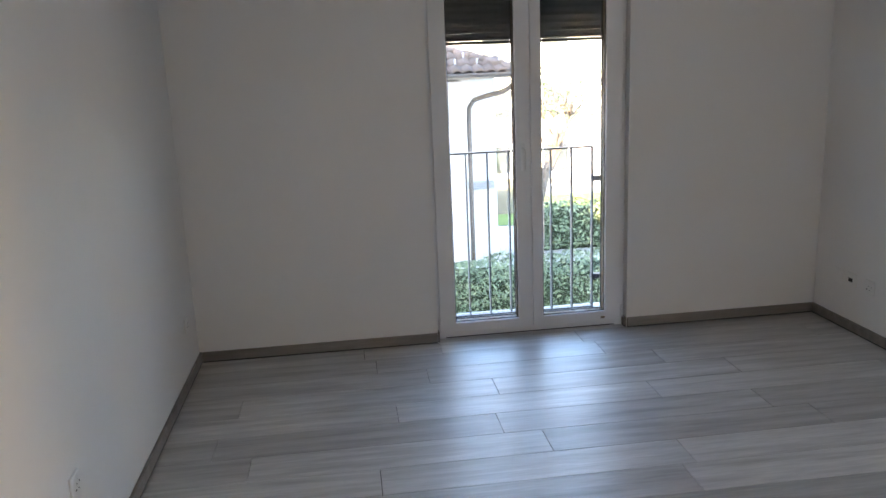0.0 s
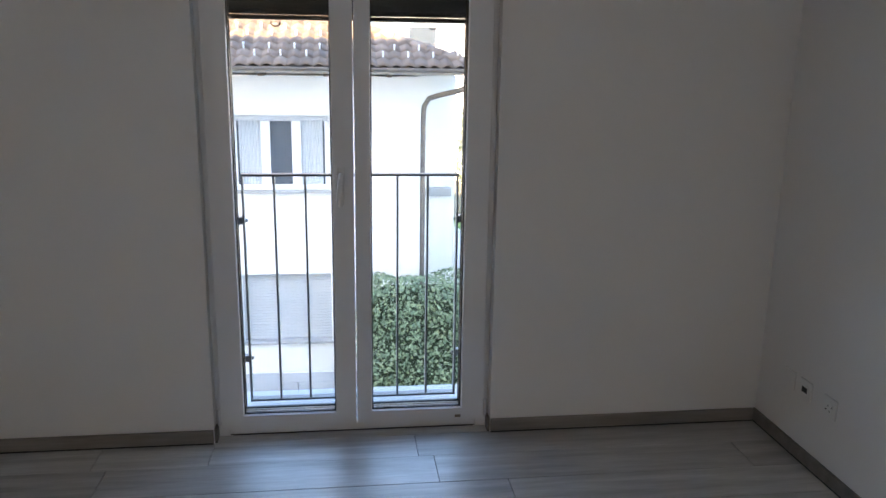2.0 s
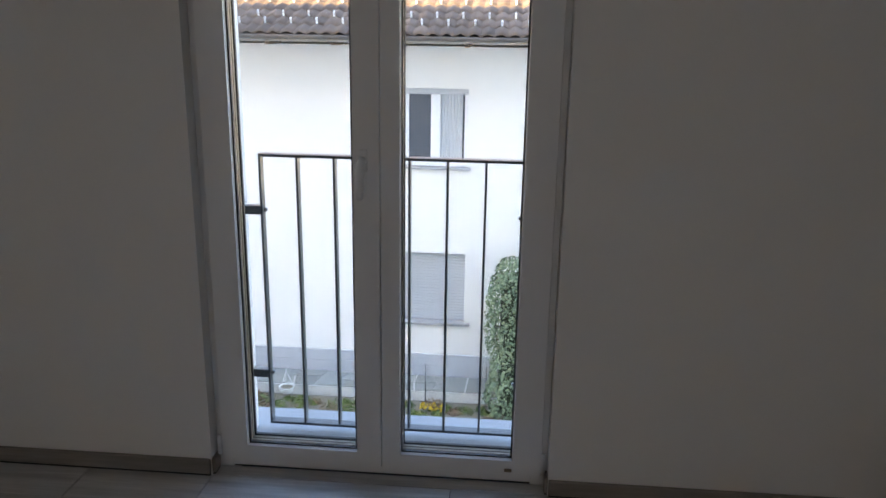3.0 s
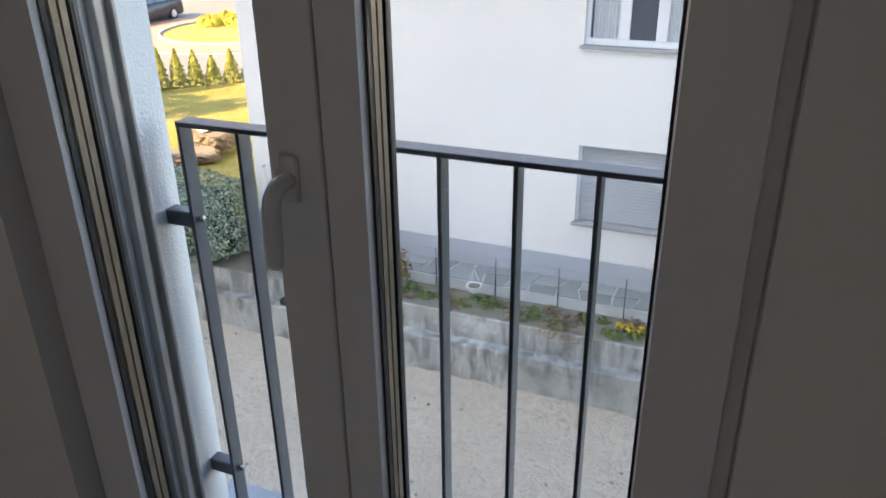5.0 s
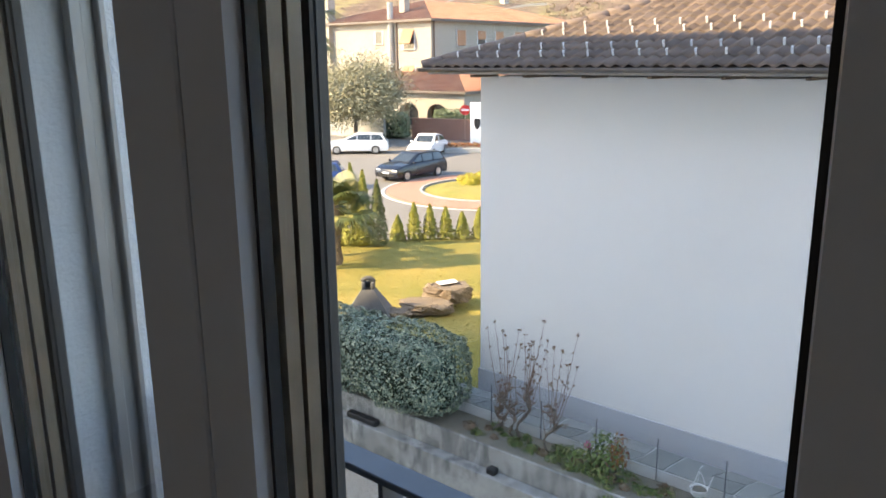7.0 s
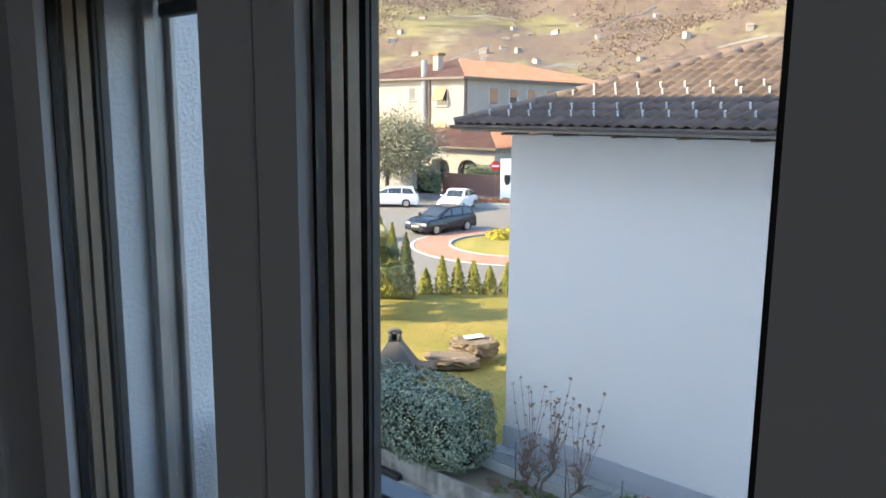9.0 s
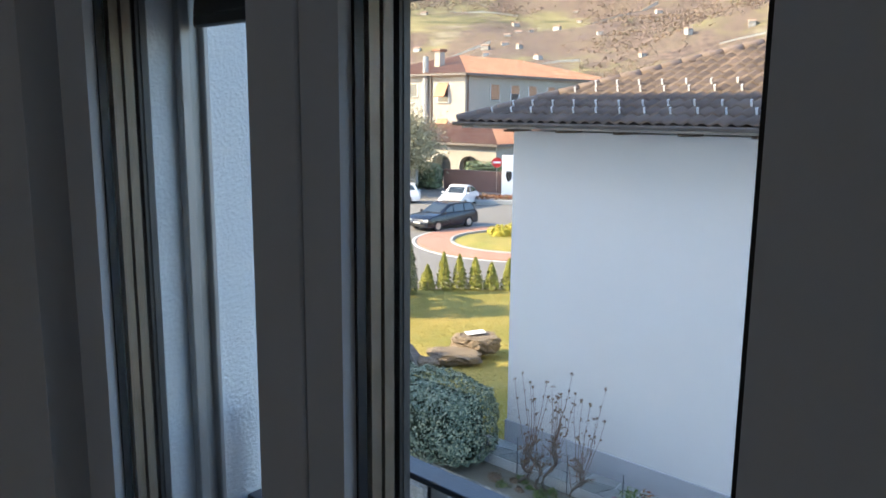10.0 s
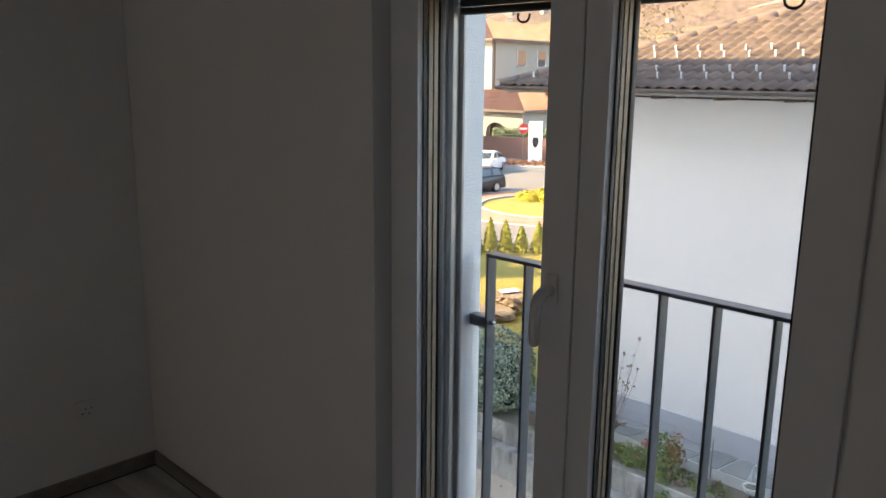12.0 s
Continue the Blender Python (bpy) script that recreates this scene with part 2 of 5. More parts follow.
M_RED = material("red_sign_enamel", (0.55, 0.03, 0.03), 0.35)
M_LAMP = material("headlamp_lens", (0.7, 0.7, 0.68), 0.1)
M_WIRE = material("galvanised_wire", (0.30, 0.31, 0.31), 0.5, 0.6)
M_PINK = material("magenta_petals", (0.55, 0.10, 0.22), 0.7)
M_YELLOW = material("yellow_petals", (0.75, 0.50, 0.03), 0.7)


def leaf_material(name, stops, rough=0.55):
    m = material(name, stops[0][1], rough)
    info = m.node_tree.nodes.new("ShaderNodeNewGeometry")
    set_color(m, ramp(m, info.outputs["Random Per Island"], stops))
    b = m.node_tree.nodes["Principled BSDF"]
    b.inputs["Subsurface Weight"].default_value = 0.0
    return m


M_HEDGE = leaf_material("variegated_hedge_leaf", [(0.0, (0.10, 0.15, 0.11)), (0.45, (0.20, 0.26, 0.19)), (0.75, (0.36, 0.41, 0.28)), (1.0, (0.60, 0.60, 0.40))])
M_LAUREL = leaf_material("green_hedge_leaf", [(0.0, (0.10, 0.145, 0.085)), (0.6, (0.18, 0.24, 0.135)), (1.0, (0.29, 0.35, 0.20))])
M_CYPRESS = leaf_material("golden_cypress_leaf", [(0.0, (0.14, 0.16, 0.02)), (0.5, (0.32, 0.315, 0.05)), (1.0, (0.46, 0.43, 0.08))], 0.8)
M_DARKCYP = leaf_material("dark_cypress_leaf", [(0.0, (0.07, 0.09, 0.025)), (1.0, (0.18, 0.20, 0.06))], 0.8)
M_PINE = leaf_material("dark_green_needles", [(0.0, (0.03, 0.05, 0.03)), (1.0, (0.08, 0.11, 0.06))], 0.8)
M_OLIVE = leaf_material("olive_leaf", [(0.0, (0.16, 0.155, 0.09)), (0.5, (0.28, 0.26, 0.155)), (1.0, (0.42, 0.385, 0.25))], 0.7)
M_PALM = leaf_material("palm_leaf", [(0.0, (0.05, 0.08, 0.02)), (0.6, (0.13, 0.155, 0.04)), (1.0, (0.30, 0.27, 0.07))], 0.5)
M_WEED = leaf_material("weed_leaf", [(0.0, (0.07, 0.12, 0.03)), (0.6, (0.15, 0.21, 0.055)), (1.0, (0.30, 0.29, 0.11))], 0.8)
M_YBUSH = leaf_material("yellow_bush_leaf", [(0.0, (0.22, 0.20, 0.02)), (0.6, (0.45, 0.38, 0.03)), (1.0, (0.62, 0.52, 0.08))], 0.8)
M_REDLEAF = leaf_material("red_brown_leaf", [(0.0, (0.20, 0.05, 0.02)), (0.6, (0.30, 0.12, 0.04)), (1.0, (0.24, 0.18, 0.05))], 0.8)
M_DRY = leaf_material("dry_leaf", [(0.0, (0.19, 0.11, 0.07)), (0.6, (0.28, 0.19, 0.12)), (1.0, (0.34, 0.29, 0.20))], 0.9)
M_GRASS = leaf_material("grass_blade", [(0.0, (0.15, 0.17, 0.03)), (0.5, (0.32, 0.27, 0.06)), (1.0, (0.50, 0.38, 0.13))], 0.9)
# near-black green: the shade inside the hedges is put into this colour
M_CORE = grained("hedge_core_shade", (0.022, 0.035, 0.015), (0.035, 0.05, 0.022), 6, 0.95, 0.5, 0.02)

# ---- mesh tools ----
def mesh_of(bm, name, mat, smooth=False):
    me = bpy.data.meshes.new(name)
    bmesh.ops.recalc_face_normals(bm, faces=bm.faces)
    bm.to_mesh(me)
    bm.free()
    for mt in mat if isinstance(mat, (list, tuple)) else [mat]:
        me.materials.append(mt)
    if smooth:
        me.polygons.foreach_set("use_smooth", [True] * len(me.polygons))
    return me


def part(name, bm, mat, parent=None, label="", smooth=False):
    """Link a bmesh as one mesh object under a thing or a part."""
    ob = new(name, mesh_of(bm, name, mat, smooth))
    if parent:
        ob.parent = parent
    if label:
        ob["label"] = label
    return ob


def piece(name, me, parent, m):
    ob = new(name, me)
    ob.parent = parent
    ob.matrix_basis = m
    return ob


def empty(name, x=0, y=0, z=0, rz=0):
    ob = new(name)
    ob.matrix_basis = pose(x, y, z, 0, 0, rz)
    return ob


def add_box(bm, x0, x1, y0, y1, z0, z1, bevel=0.0, seg=1, m=None):
    vs = [bm.verts.new((x, y, z)) for z in (z0, z1) for y in (y0, y1) for x in (x0, x1)]
    faces = [bm.faces.new([vs[i] for i in q]) for q in ((0, 2, 3, 1), (4, 5, 7, 6), (0, 1, 5, 4), (2, 6, 7, 3), (0, 4, 6, 2), (1, 3, 7, 5))]
    made = vs
    if bevel:
        edges = {e for f in faces for e in f.edges}
        got = bmesh.ops.bevel(bm, geom=list(edges), offset=bevel, segments=seg, affect="EDGES", profile=0.5)
        made = list({v for f in got["faces"] for v in f.verts} | {v for v in vs if v.is_valid})
    if m is not None:
        bmesh.ops.transform(bm, matrix=m, verts=[v for v in made if v.is_valid])
    return bm


def box(x0, x1, y0, y1, z0, z1, bevel=0.0, seg=1):
    return add_box(bmesh.new(), x0, x1, y0, y1, z0, z1, bevel, seg)


def add_cyl(bm, a, b, r0, r1=None, n=12, caps=True):
    """A tapered rod from a to b."""
    a, b = Vector(a), Vector(b)
    q = (b - a).to_track_quat("Z", "Y").to_matrix()
    rings = []
    for p, r in ((a, r0), (b, r0 if r1 is None else r1)):
        rings.append([bm.verts.new(p + q @ Vector((r * math.cos(2 * math.pi * i / n), r * math.sin(2 * math.pi * i / n), 0))) for i in range(n)])
    for i in range(n):
        bm.faces.new((rings[0][i], rings[0][(i + 1) % n], rings[1][(i + 1) % n], rings[1][i]))
    if caps:
        bm.faces.new(rings[0][::-1])
        bm.faces.new(rings[1])
    return bm


def add_tube(bm, points, radii, n=10, ref=(0.13, 0.31, 0.94)):
    """A round bar along points."""
    pts = [Vector(p) for p in points]
    if not isinstance(radii, (list, tuple)):
        radii = [radii] * len(pts)
    rings = []
    for i, (p, r) in enumerate(zip(pts, radii)):
        way = (pts[min(i + 1, len(pts) - 1)] - pts[max(i - 1, 0)]).normalized()
        side = way.cross(Vector(ref)).normalized()
        up = side.cross(way)
        rings.append([bm.verts.new(p + r * (math.cos(2 * math.pi * k / n) * side + math.sin(2 * math.pi * k / n) * up)) for k in range(n)])
    for a, b in zip(rings, rings[1:]):
        for k in range(n):
            bm.faces.new((a[k], a[(k + 1) % n], b[(k + 1) % n], b[k]))
    bm.faces.new(rings[0][::-1])
    bm.faces.new(rings[-1])
    return bm


def prism(profile, axis, lo, hi):
    """A profile of 2D points drawn out along an axis from lo to hi. For x the points are (y, z), for y (x, z), for z (x, y)."""
    bm = bmesh.new()
    put = {"x": lambda p, d: (d, p[0], p[1]), "y": lambda p, d: (p[0], d, p[1]), "z": lambda p, d: (p[0], p[1], d)}[axis]
    a, b = [bm.verts.new(put(p, lo)) for p in profile], [bm.verts.new(put(p, hi)) for p in profile]
    for i in range(len(profile)):
        j = (i + 1) % len(profile)
        bm.faces.new((a[i], a[j], b[j], b[i]))
    bm.faces.new(a[::-1])
    bm.faces.new(b)
    return bm


def sheet(name, mat, xs, ys, height, kind="structure", label="", smooth=True):
    """A ground of grid cells whose height is a function of x and y."""
    nx, ny = len(xs), len(ys)
    verts = [(x, y, height(x, y)) for y in ys for x in xs]
    faces = [(j * nx + i, j * nx + i + 1, (j + 1) * nx + i + 1, (j + 1) * nx + i) for j in range(ny - 1) for i in range(nx - 1)]
    me = bpy.data.meshes.new(name)
    me.from_pydata(verts, [], faces)
    me.materials.append(mat)
    me.polygons.foreach_set("use_smooth", [smooth] * len(me.polygons))
    return tagged(new(name, me), label, kind=kind)

# ---- the room ----
XL, XR, YB, ZC = -1.965, 1.790, -6.0, 2.55            # side walls, back wall, ceiling
OL, OR, OT = -0.588, 0.572, 2.22                      # the opening of the balcony window, inside
EL, ER, YO = -0.535, 0.522, 0.355                      # the opening outside, and the outer face

bm = bmesh.new()
for x0, x1, z0, z1 in ((-22, XL - 0.1, -5.6, 9.8), (XL - 0.1, OL, -5.6, 9.8), (OR, XR + 0.1, -5.6, 9.8), (XR + 0.1, 12, -5.6, 9.8), (OL, OR, OT, 9.8), (OL, OR, -5.6, -0.06)):
    add_box(bm, x0, x1, 0.0, 0.125, z0, z1)
wall = tagged(part("wall_north", bm, M_WALL), "white plastered wall with a tall window opening", kind="structure")
bm = bmesh.new()
for x0, x1, z0, z1 in ((-22, EL, -5.6, 9.8), (ER, 12, -5.6, 9.8), (EL, ER, OT, 9.8), (EL, ER, -5.6, -0.06)):
    add_box(bm, x0, x1, 0.127, YO, z0, z1)
tagged(part("wall_outer_render", bm, M_RENDER), "rough white rendered outer wall and window reveal", kind="structure")
# the opening is unseen, added to let the west lamp in
bm = bmesh.new()
for y0, y1, z0, z1 in ((YB, -4.65, -0.05, ZC + 0.1), (-3.75, -0.002, -0.05, ZC + 0.1), (-4.65, -3.75, 2.0, ZC + 0.1), (-4.65, -3.75, -0.05, 0.0)):
    add_box(bm, XL - 0.1, XL, y0, y1, z0, z1)
tagged(part("wall_west", bm, M_WALL), "white plastered side wall with an unseen opening for the west lamp", kind="structure")
# the post in this unseen, added opening splits the lamp's light into bands
bm = bmesh.new()
for y0, y1, z0, z1 in ((YB, -5.05, -0.05, ZC + 0.1), (-4.25, -0.002, -0.05, ZC + 0.1), (-5.05, -4.25, 2.1, ZC + 0.1), (-5.05, -4.25, -0.05, 0.2), (-4.44, -4.35, 0.2, 2.1)):
    add_box(bm, XR, XR + 0.1, y0, y1, z0, z1)
tagged(part("wall_east", bm, M_WALL), "white plastered side wall with an unseen opening for the east lamp", kind="structure")
tagged(part("wall_south", box(XL - 0.1, XR + 0.1, YB - 0.14, YB - 0.001, -0.05, ZC), M_WALL), "white plastered back wall", kind="structure")
tagged(part("ceiling", box(XL - 0.1, XR + 0.1, YB - 0.1, 0.0, ZC, ZC + 0.1), M_CEIL), "plain white ceiling", kind="structure")
# unseen block, its height and ends set by where its shadow must fall
bm = bmesh.new()
add_box(bm, -22, 12, -12, YO + 0.25, 9.81, 10.28)
for x0, x1, y0, y1 in ((-22, -21.8, -12, -0.01), (11.8, 12, -12, -0.01), (-21.79, 11.79, -12, -11.8)):
    add_box(bm, x0, x1, y0, y1, -5.6, 9.8)
tagged(part("roof_slab", bm, M_RENDER), "unseen flat roof and outer walls, sized to cast the apartment building's shadow", kind="structure")

# skirting boards, with the dark gap under them
def skirting(x0, x1, y0, y1):
    tagged(part("baseboard", box(x0, x1, y0, y1, 0.006, 0.062, 0.003), M_BASE), "grey wood-look skirting board", kind="structure")
    tagged(part("trim", box(x0 + 0.002, x1 - 0.002, y0 + 0.002, y1 - 0.002, 0.0, 0.0055), M_GAP), "dark gap under the skirting", kind="structure")


skirting(XL + 0.016, OL - 0.002, -0.014, -0.001)
skirting(OR + 0.002, XR - 0.016, -0.014, -0.001)
skirting(XL + 0.001, XL + 0.015, -3.75, -0.001)
skirting(XR - 0.015, XR - 0.001, -3.95, -0.85)
skirting(XR - 0.015, XR - 0.001, -0.846, -0.001)
skirting(OL - 0.001, OL + 0.012, 0.0, 0.055)
skirting(OR - 0.012, OR + 0.001, 0.0, 0.055)


# ---- balcony window: two sashes with triple glass ----
YF = 0.045                                              # front of the profiles
window = empty("window_1", 0, YF, 0)
tagged(window, "white two-sash balcony window with triple glazing, closed", "window", kind="structure")


def under(name, bm, mat, parent, label="", smooth=False):
    """A part whose mesh was drawn in world coordinates, under the window."""
    bmesh.ops.translate(bm, verts=bm.verts, vec=-Vector((0, YF, 0)))
    return part(name, bm, mat, parent, label, smooth)


under("frame_jamb", box(OL + 0.0005, OL + 0.058, YF + 0.012, 0.124, 0.0, 2.2, 0.003), M_PVC, window)
under("frame_jamb", box(OR - 0.058, OR - 0.0005, YF + 0.012, 0.124, 0.0, 2.2, 0.003), M_PVC, window)
under("frame_head", box(OL + 0.012, OR - 0.012, YF + 0.012, 0.124, 2.16, 2.218, 0.003), M_PVC, window)
under("threshold", box(OL + 0.013, OR - 0.013, YF + 0.018, 0.124, 0.004, 0.036, 0.004), M_PVC, window)
under("threshold_gap", box(OL + 0.013, OR - 0.013, YF + 0.020, 0.12, 0.0, 0.0035), M_GAP, window)


def sash(x0, x1, gx0, gx1, z0, z1, gz0, gz1):
    """A sash from x0 to x1 whose glass shows from gx0 to gx1; bevelled glazing beads, gaskets, three panes with spacers."""
    s = under("sash", bmesh.new(), M_PVC, window)
    y0, b, d = YF, 0.004, 0.012
    # each member: front flat, sloping bead towards the glass
    for name, axis, lo, hi, outer, inner, sign in (("stile", "z", z0, z1, x0, gx0, 1), ("stile", "z", z0, z1, x1, gx1, -1)):
        prof = [(outer, y0 + 0.002), (outer + sign * 0.002, y0), (inner - sign * b, y0), (inner, y0 + d), (inner, y0 + 0.024), (inner - sign * 0.02, y0 + 0.024), (inner - sign * 0.02, y0 + 0.062), (outer, y0 + 0.062)]
        under(name, prism(prof, "z", lo, hi), M_PVC, s)
    for name, outer, inner, sign in (("rail", z0, gz0, 1), ("rail", z1, gz1, -1)):
        prof = [(y0, outer), (y0, inner - sign * b), (y0 + d, inner), (y0 + 0.024, inner), (y0 + 0.024, inner - sign * 0.02), (y0 + 0.062, inner - sign * 0.02), (y0 + 0.062, outer)]
        under(name, prism(prof, "x", gx0 - b, gx1 + b), M_PVC, s)
    ya = y0 + 0.0245
    for pane_y in (ya + 0.004, ya + 0.022, ya + 0.040):
        glass = under("pane", box(gx0 - 0.015, gx1 + 0.015, pane_y, pane_y + 0.004, gz0 - 0.015, gz1 + 0.015), M_GLASS, s)
        glass.visible_shadow = False
    for sy in (ya + 0.0085, ya + 0.0265):
        bm = bmesh.new()
        for q in ((gx0 - 0.012, gx0 + 0.001, gz0, gz1), (gx1 - 0.001, gx1 + 0.012, gz0, gz1), (gx0, gx1, gz0 - 0.012, gz0 + 0.001), (gx0, gx1, gz1 - 0.001, gz1 + 0.012)):
            add_box(bm, q[0], q[1], sy, sy + 0.013, q[2], q[3])
        under("spacer", bm, M_SPACER, s, "grey metal spacer between the panes")
    for gy, th in ((y0 + 0.0125, 0.0114), (ya + 0.0445, 0.004)):
        bm = bmesh.new()
        for q in ((gx0 - 0.004, gx0 + 0.004, gz0 - 0.004, gz1 + 0.004), (gx1 - 0.004, gx1 + 0.004, gz0 - 0.004, gz1 + 0.004), (gx0, gx1, gz0 - 0.004, gz0 + 0.004), (gx0, gx1, gz1 - 0.004, gz1 + 0.004)):
            add_box(bm, q[0], q[1], gy, gy + th, q[2], q[3])
        under("gasket", bm, M_GASKET, s, "black rubber gasket")
    # outer aluminium shell
    bm = bmesh.new()
    for q in ((x0 + 0.02, gx0 + 0.003, z0, z1), (gx1 - 0.003, x1 - 0.02, z0, z1), (gx0, gx1, z0, gz0 + 0.003), (gx0, gx1, gz1 - 0.003, z1)):
        add_box(bm, q[0], q[1], y0 + 0.0735, y0 + 0.088, q[2], q[3], 0.003)
    under("outer_cladding", bm, M_CLAD, s, "grey aluminium outer cladding")
    return s


SX0, SX1 = OL + 0.022, OR - 0.022
sash_l = sash(SX0, 0.000, -0.469, -0.087, 0.04, 2.18, 0.098, 2.10)
sash_r = sash(0.004, SX1, 0.068, 0.449, 0.04, 2.18, 0.098, 2.10)

# handle on the meeting stile
HX, HZ = -0.050, 1.112
bm = box(HX - 0.015, HX + 0.015, YF - 0.009, YF + 0.0, HZ - 0.035, HZ + 0.035, 0.006, 2)
handle = under("handle", bm, M_HANDLE, sash_l, "white lever handle turned down", True)
bm = bmesh.new()
bend = [(HX - 0.002 * k / 5, YF - 0.026 - 0.026 * math.sin(0.314 * k), HZ - 0.026 + 0.026 * math.cos(0.314 * k)) for k in range(6)]
grip = [(HX - 0.002 - 0.002 * f, YF - 0.052 - 0.003 * math.sin(math.pi * f), HZ - 0.026 - 0.092 * f) for f in (0.25, 0.5, 0.75, 0.94, 1.0)]
add_tube(bm, [(HX, YF - 0.004, HZ), (HX, YF - 0.015, HZ)] + bend + grip, [0.013, 0.0115] + [0.0115 + 0.0004 * k for k in range(6)] + [0.0135, 0.0135, 0.0125, 0.0105, 0.005], 16, (1, 0, 0))
under("lever", bm, M_HANDLE, handle, "", True)
# hinges and caps
for x in (OL + 0.017, OR - 0.017):
    for z in (0.06, 2.02):
        under("hinge", add_cyl(bmesh.new(), (x, YF - 0.006, z), (x, YF - 0.006, z + 0.07), 0.0075, n=12), M_HANDLE, window, "", True)
under("drain_cap", box(0.425, 0.450, YF - 0.003, YF + 0.002, 0.052, 0.064, 0.001), M_SPACER, sash_r)

# outside sill
sill = box(EL + 0.002, ER - 0.002, 0.142, YO - 0.001, -0.058, 0.012, 0.004)
add_box(sill, EL - 0.12, ER + 0.12, YO + 0.001, 0.51, -0.058, 0.004, 0.006)
tagged(part("window_sill", sill, M_SILL), "grey stone outer sill", kind="structure")

# roller shutter, let down a little from its box
shutter = tagged(empty("roller_shutter", 0, 0.238, 1.71), "dark roller shutter hanging a little way down", "shutter")
slat = prism([(-0.006, 0.0), (0.004, 0.0), (0.007, 0.012), (0.007, 0.03), (0.003, 0.042), (-0.006, 0.042), (-0.003, 0.021)], "x", EL + 0.022, ER - 0.022)
slat_me = mesh_of(slat, "slat", M_SHUTTER)
for i in range(13):
    piece("slat", slat_me, shutter, pose(0, 0, 0.02 + 0.0425 * i))
part("bottom_bar", box(EL + 0.022, ER - 0.022, -0.008, 0.008, 0.0, 0.0185, 0.003), M_SHUTTER, shutter)
for x in (-0.30, 0.33):
    bm = bmesh.new()
    add_tube(bm, [(x + 0.018 * math.cos(a), -0.012, -0.012 + 0.014 * math.sin(a)) for a in [2.6 + 0.5 * k for k in range(9)]], 0.003, 6)
    part("cord_loop", bm, M_DARK, shutter, "black cord loop")
for x0, x1, name in ((EL + 0.001, EL + 0.021, "guide_rail"), (ER - 0.021, ER - 0.001, "guide_rail")):
    bm = bmesh.new()
    add_box(bm, x0, x1, -0.030, -0.012, -1.69, 0.5, 0.002)
    add_box(bm, x0, x1, 0.010, 0.020, -1.69, 0.5, 0.002)
    xm = (x0, x0 + 0.006) if x0 < 0 else (x1 - 0.006, x1)
    add_box(bm, xm[0], xm[1], -0.0118, 0.0098, -1.69, 0.5)
    part(name, bm, M_GUIDE, shutter, "brown-grey aluminium guide rail")

# railing outside the window
railing = tagged(empty("balcony_railing", 0, 0.327, 0), "anthracite flat-bar steel railing clamped between the reveals", "railing")
part("top_rail", box(-0.474, 0.462, -0.020, 0.020, 1.070, 1.080, 0.0015), M_STEEL, railing)
part("bottom_rail", box(-0.474, 0.462, -0.020, 0.020, 0.040, 0.050, 0.0015), M_STEEL, railing)
bar_me = mesh_of(box(-0.004, 0.004, -0.018, 0.018, 0.050, 1.070, 0.001), "bar", M_STEEL)
for i in range(8):
    piece("bar", bar_me, railing, pose(-0.470 + 0.1325 * i, 0, 0))
for side, xw, xb in ((-1, EL, -0.474), (1, ER, 0.4615)):
    for z in (0.245, 0.877):
        br = part("bracket", box(min(xw, xb) - 0.0, max(xw, xb), -0.016, 0.016, z - 0.016, z + 0.016, 0.002), M_STEEL, railing)
        xi = xb - side * 0.010
        part("bolt", add_cyl(bmesh.new(), (xi, 0, z), (xi - side * 0.010, 0, z), 0.0075, n=10), M_BOLT, br, "stainless bolt head", True)


# ---- sockets ----
def socket(name, m, label, holes):
    s = tagged(part(name, box(-0.041, 0.041, -0.041, 0.041, 0, 0.009, 0.004, 2), M_SOCKET), label, "socket")
    s.matrix_basis = m
    part("insert", add_cyl(bmesh.new(), (0, 0, 0.009), (0, 0, 0.0105), 0.027, n=24), M_SOCKET, s)
    bm = bmesh.new()
    for x, y, r in holes:
        add_cyl(bm, (x, y, 0.0106), (x, y, 0.0114), r, n=10)
    part("contacts", bm, M_DARK, s, "dark contact holes")
    return s


THREE = [(-0.0095, 0.0, 0.003), (0.0095, 0.0, 0.003), (0, 0.006, 0.003)]
TRIPLE = [(-0.0095 + 0.013 * math.cos(a), 0.0 + 0.013 * math.sin(a), 0.0028) for a in (0.5, 2.6, 4.7)] + [(0.012 + 0.004 * k, -0.01, 0.0028) for k in range(2)]
east = lambda y, z: Matrix.Translation((XR, y, z)) @ Matrix(((0, 0, -1, 0), (1, 0, 0, 0), (0, 1, 0, 0), (0, 0, 0, 1)))
west = lambda y, z: Matrix.Translation((XL, y, z)) @ Matrix(((0, 0, 1, 0), (-1, 0, 0, 0), (0, 1, 0, 0), (0, 0, 0, 1)))
socket("wall_socket", east(-0.515, 0.30), "white round-insert power socket on the wall", TRIPLE)
socket("wall_socket", west(-0.262, 0.315), "white power socket on the wall", TRIPLE)
socket("wall_socket", west(-2.05, 0.39), "white power socket on the wall", TRIPLE)
s = socket("data_socket", east(-0.355, 0.302), "white data socket with two dark ports", [])
part("ports", box(-0.018, 0.018, -0.011, 0.011, 0.0106, 0.0116, 0.0), M_DARK, s, "two dark ports")
s = tagged(part("blank_plate", box(-0.041, 0.041, -0.041, 0.041, 0, 0.006, 0.003, 2), M_WALL), "painted-over blank cover plate on the wall", "cover plate")
s.matrix_basis = east(-0.235, 0.30)

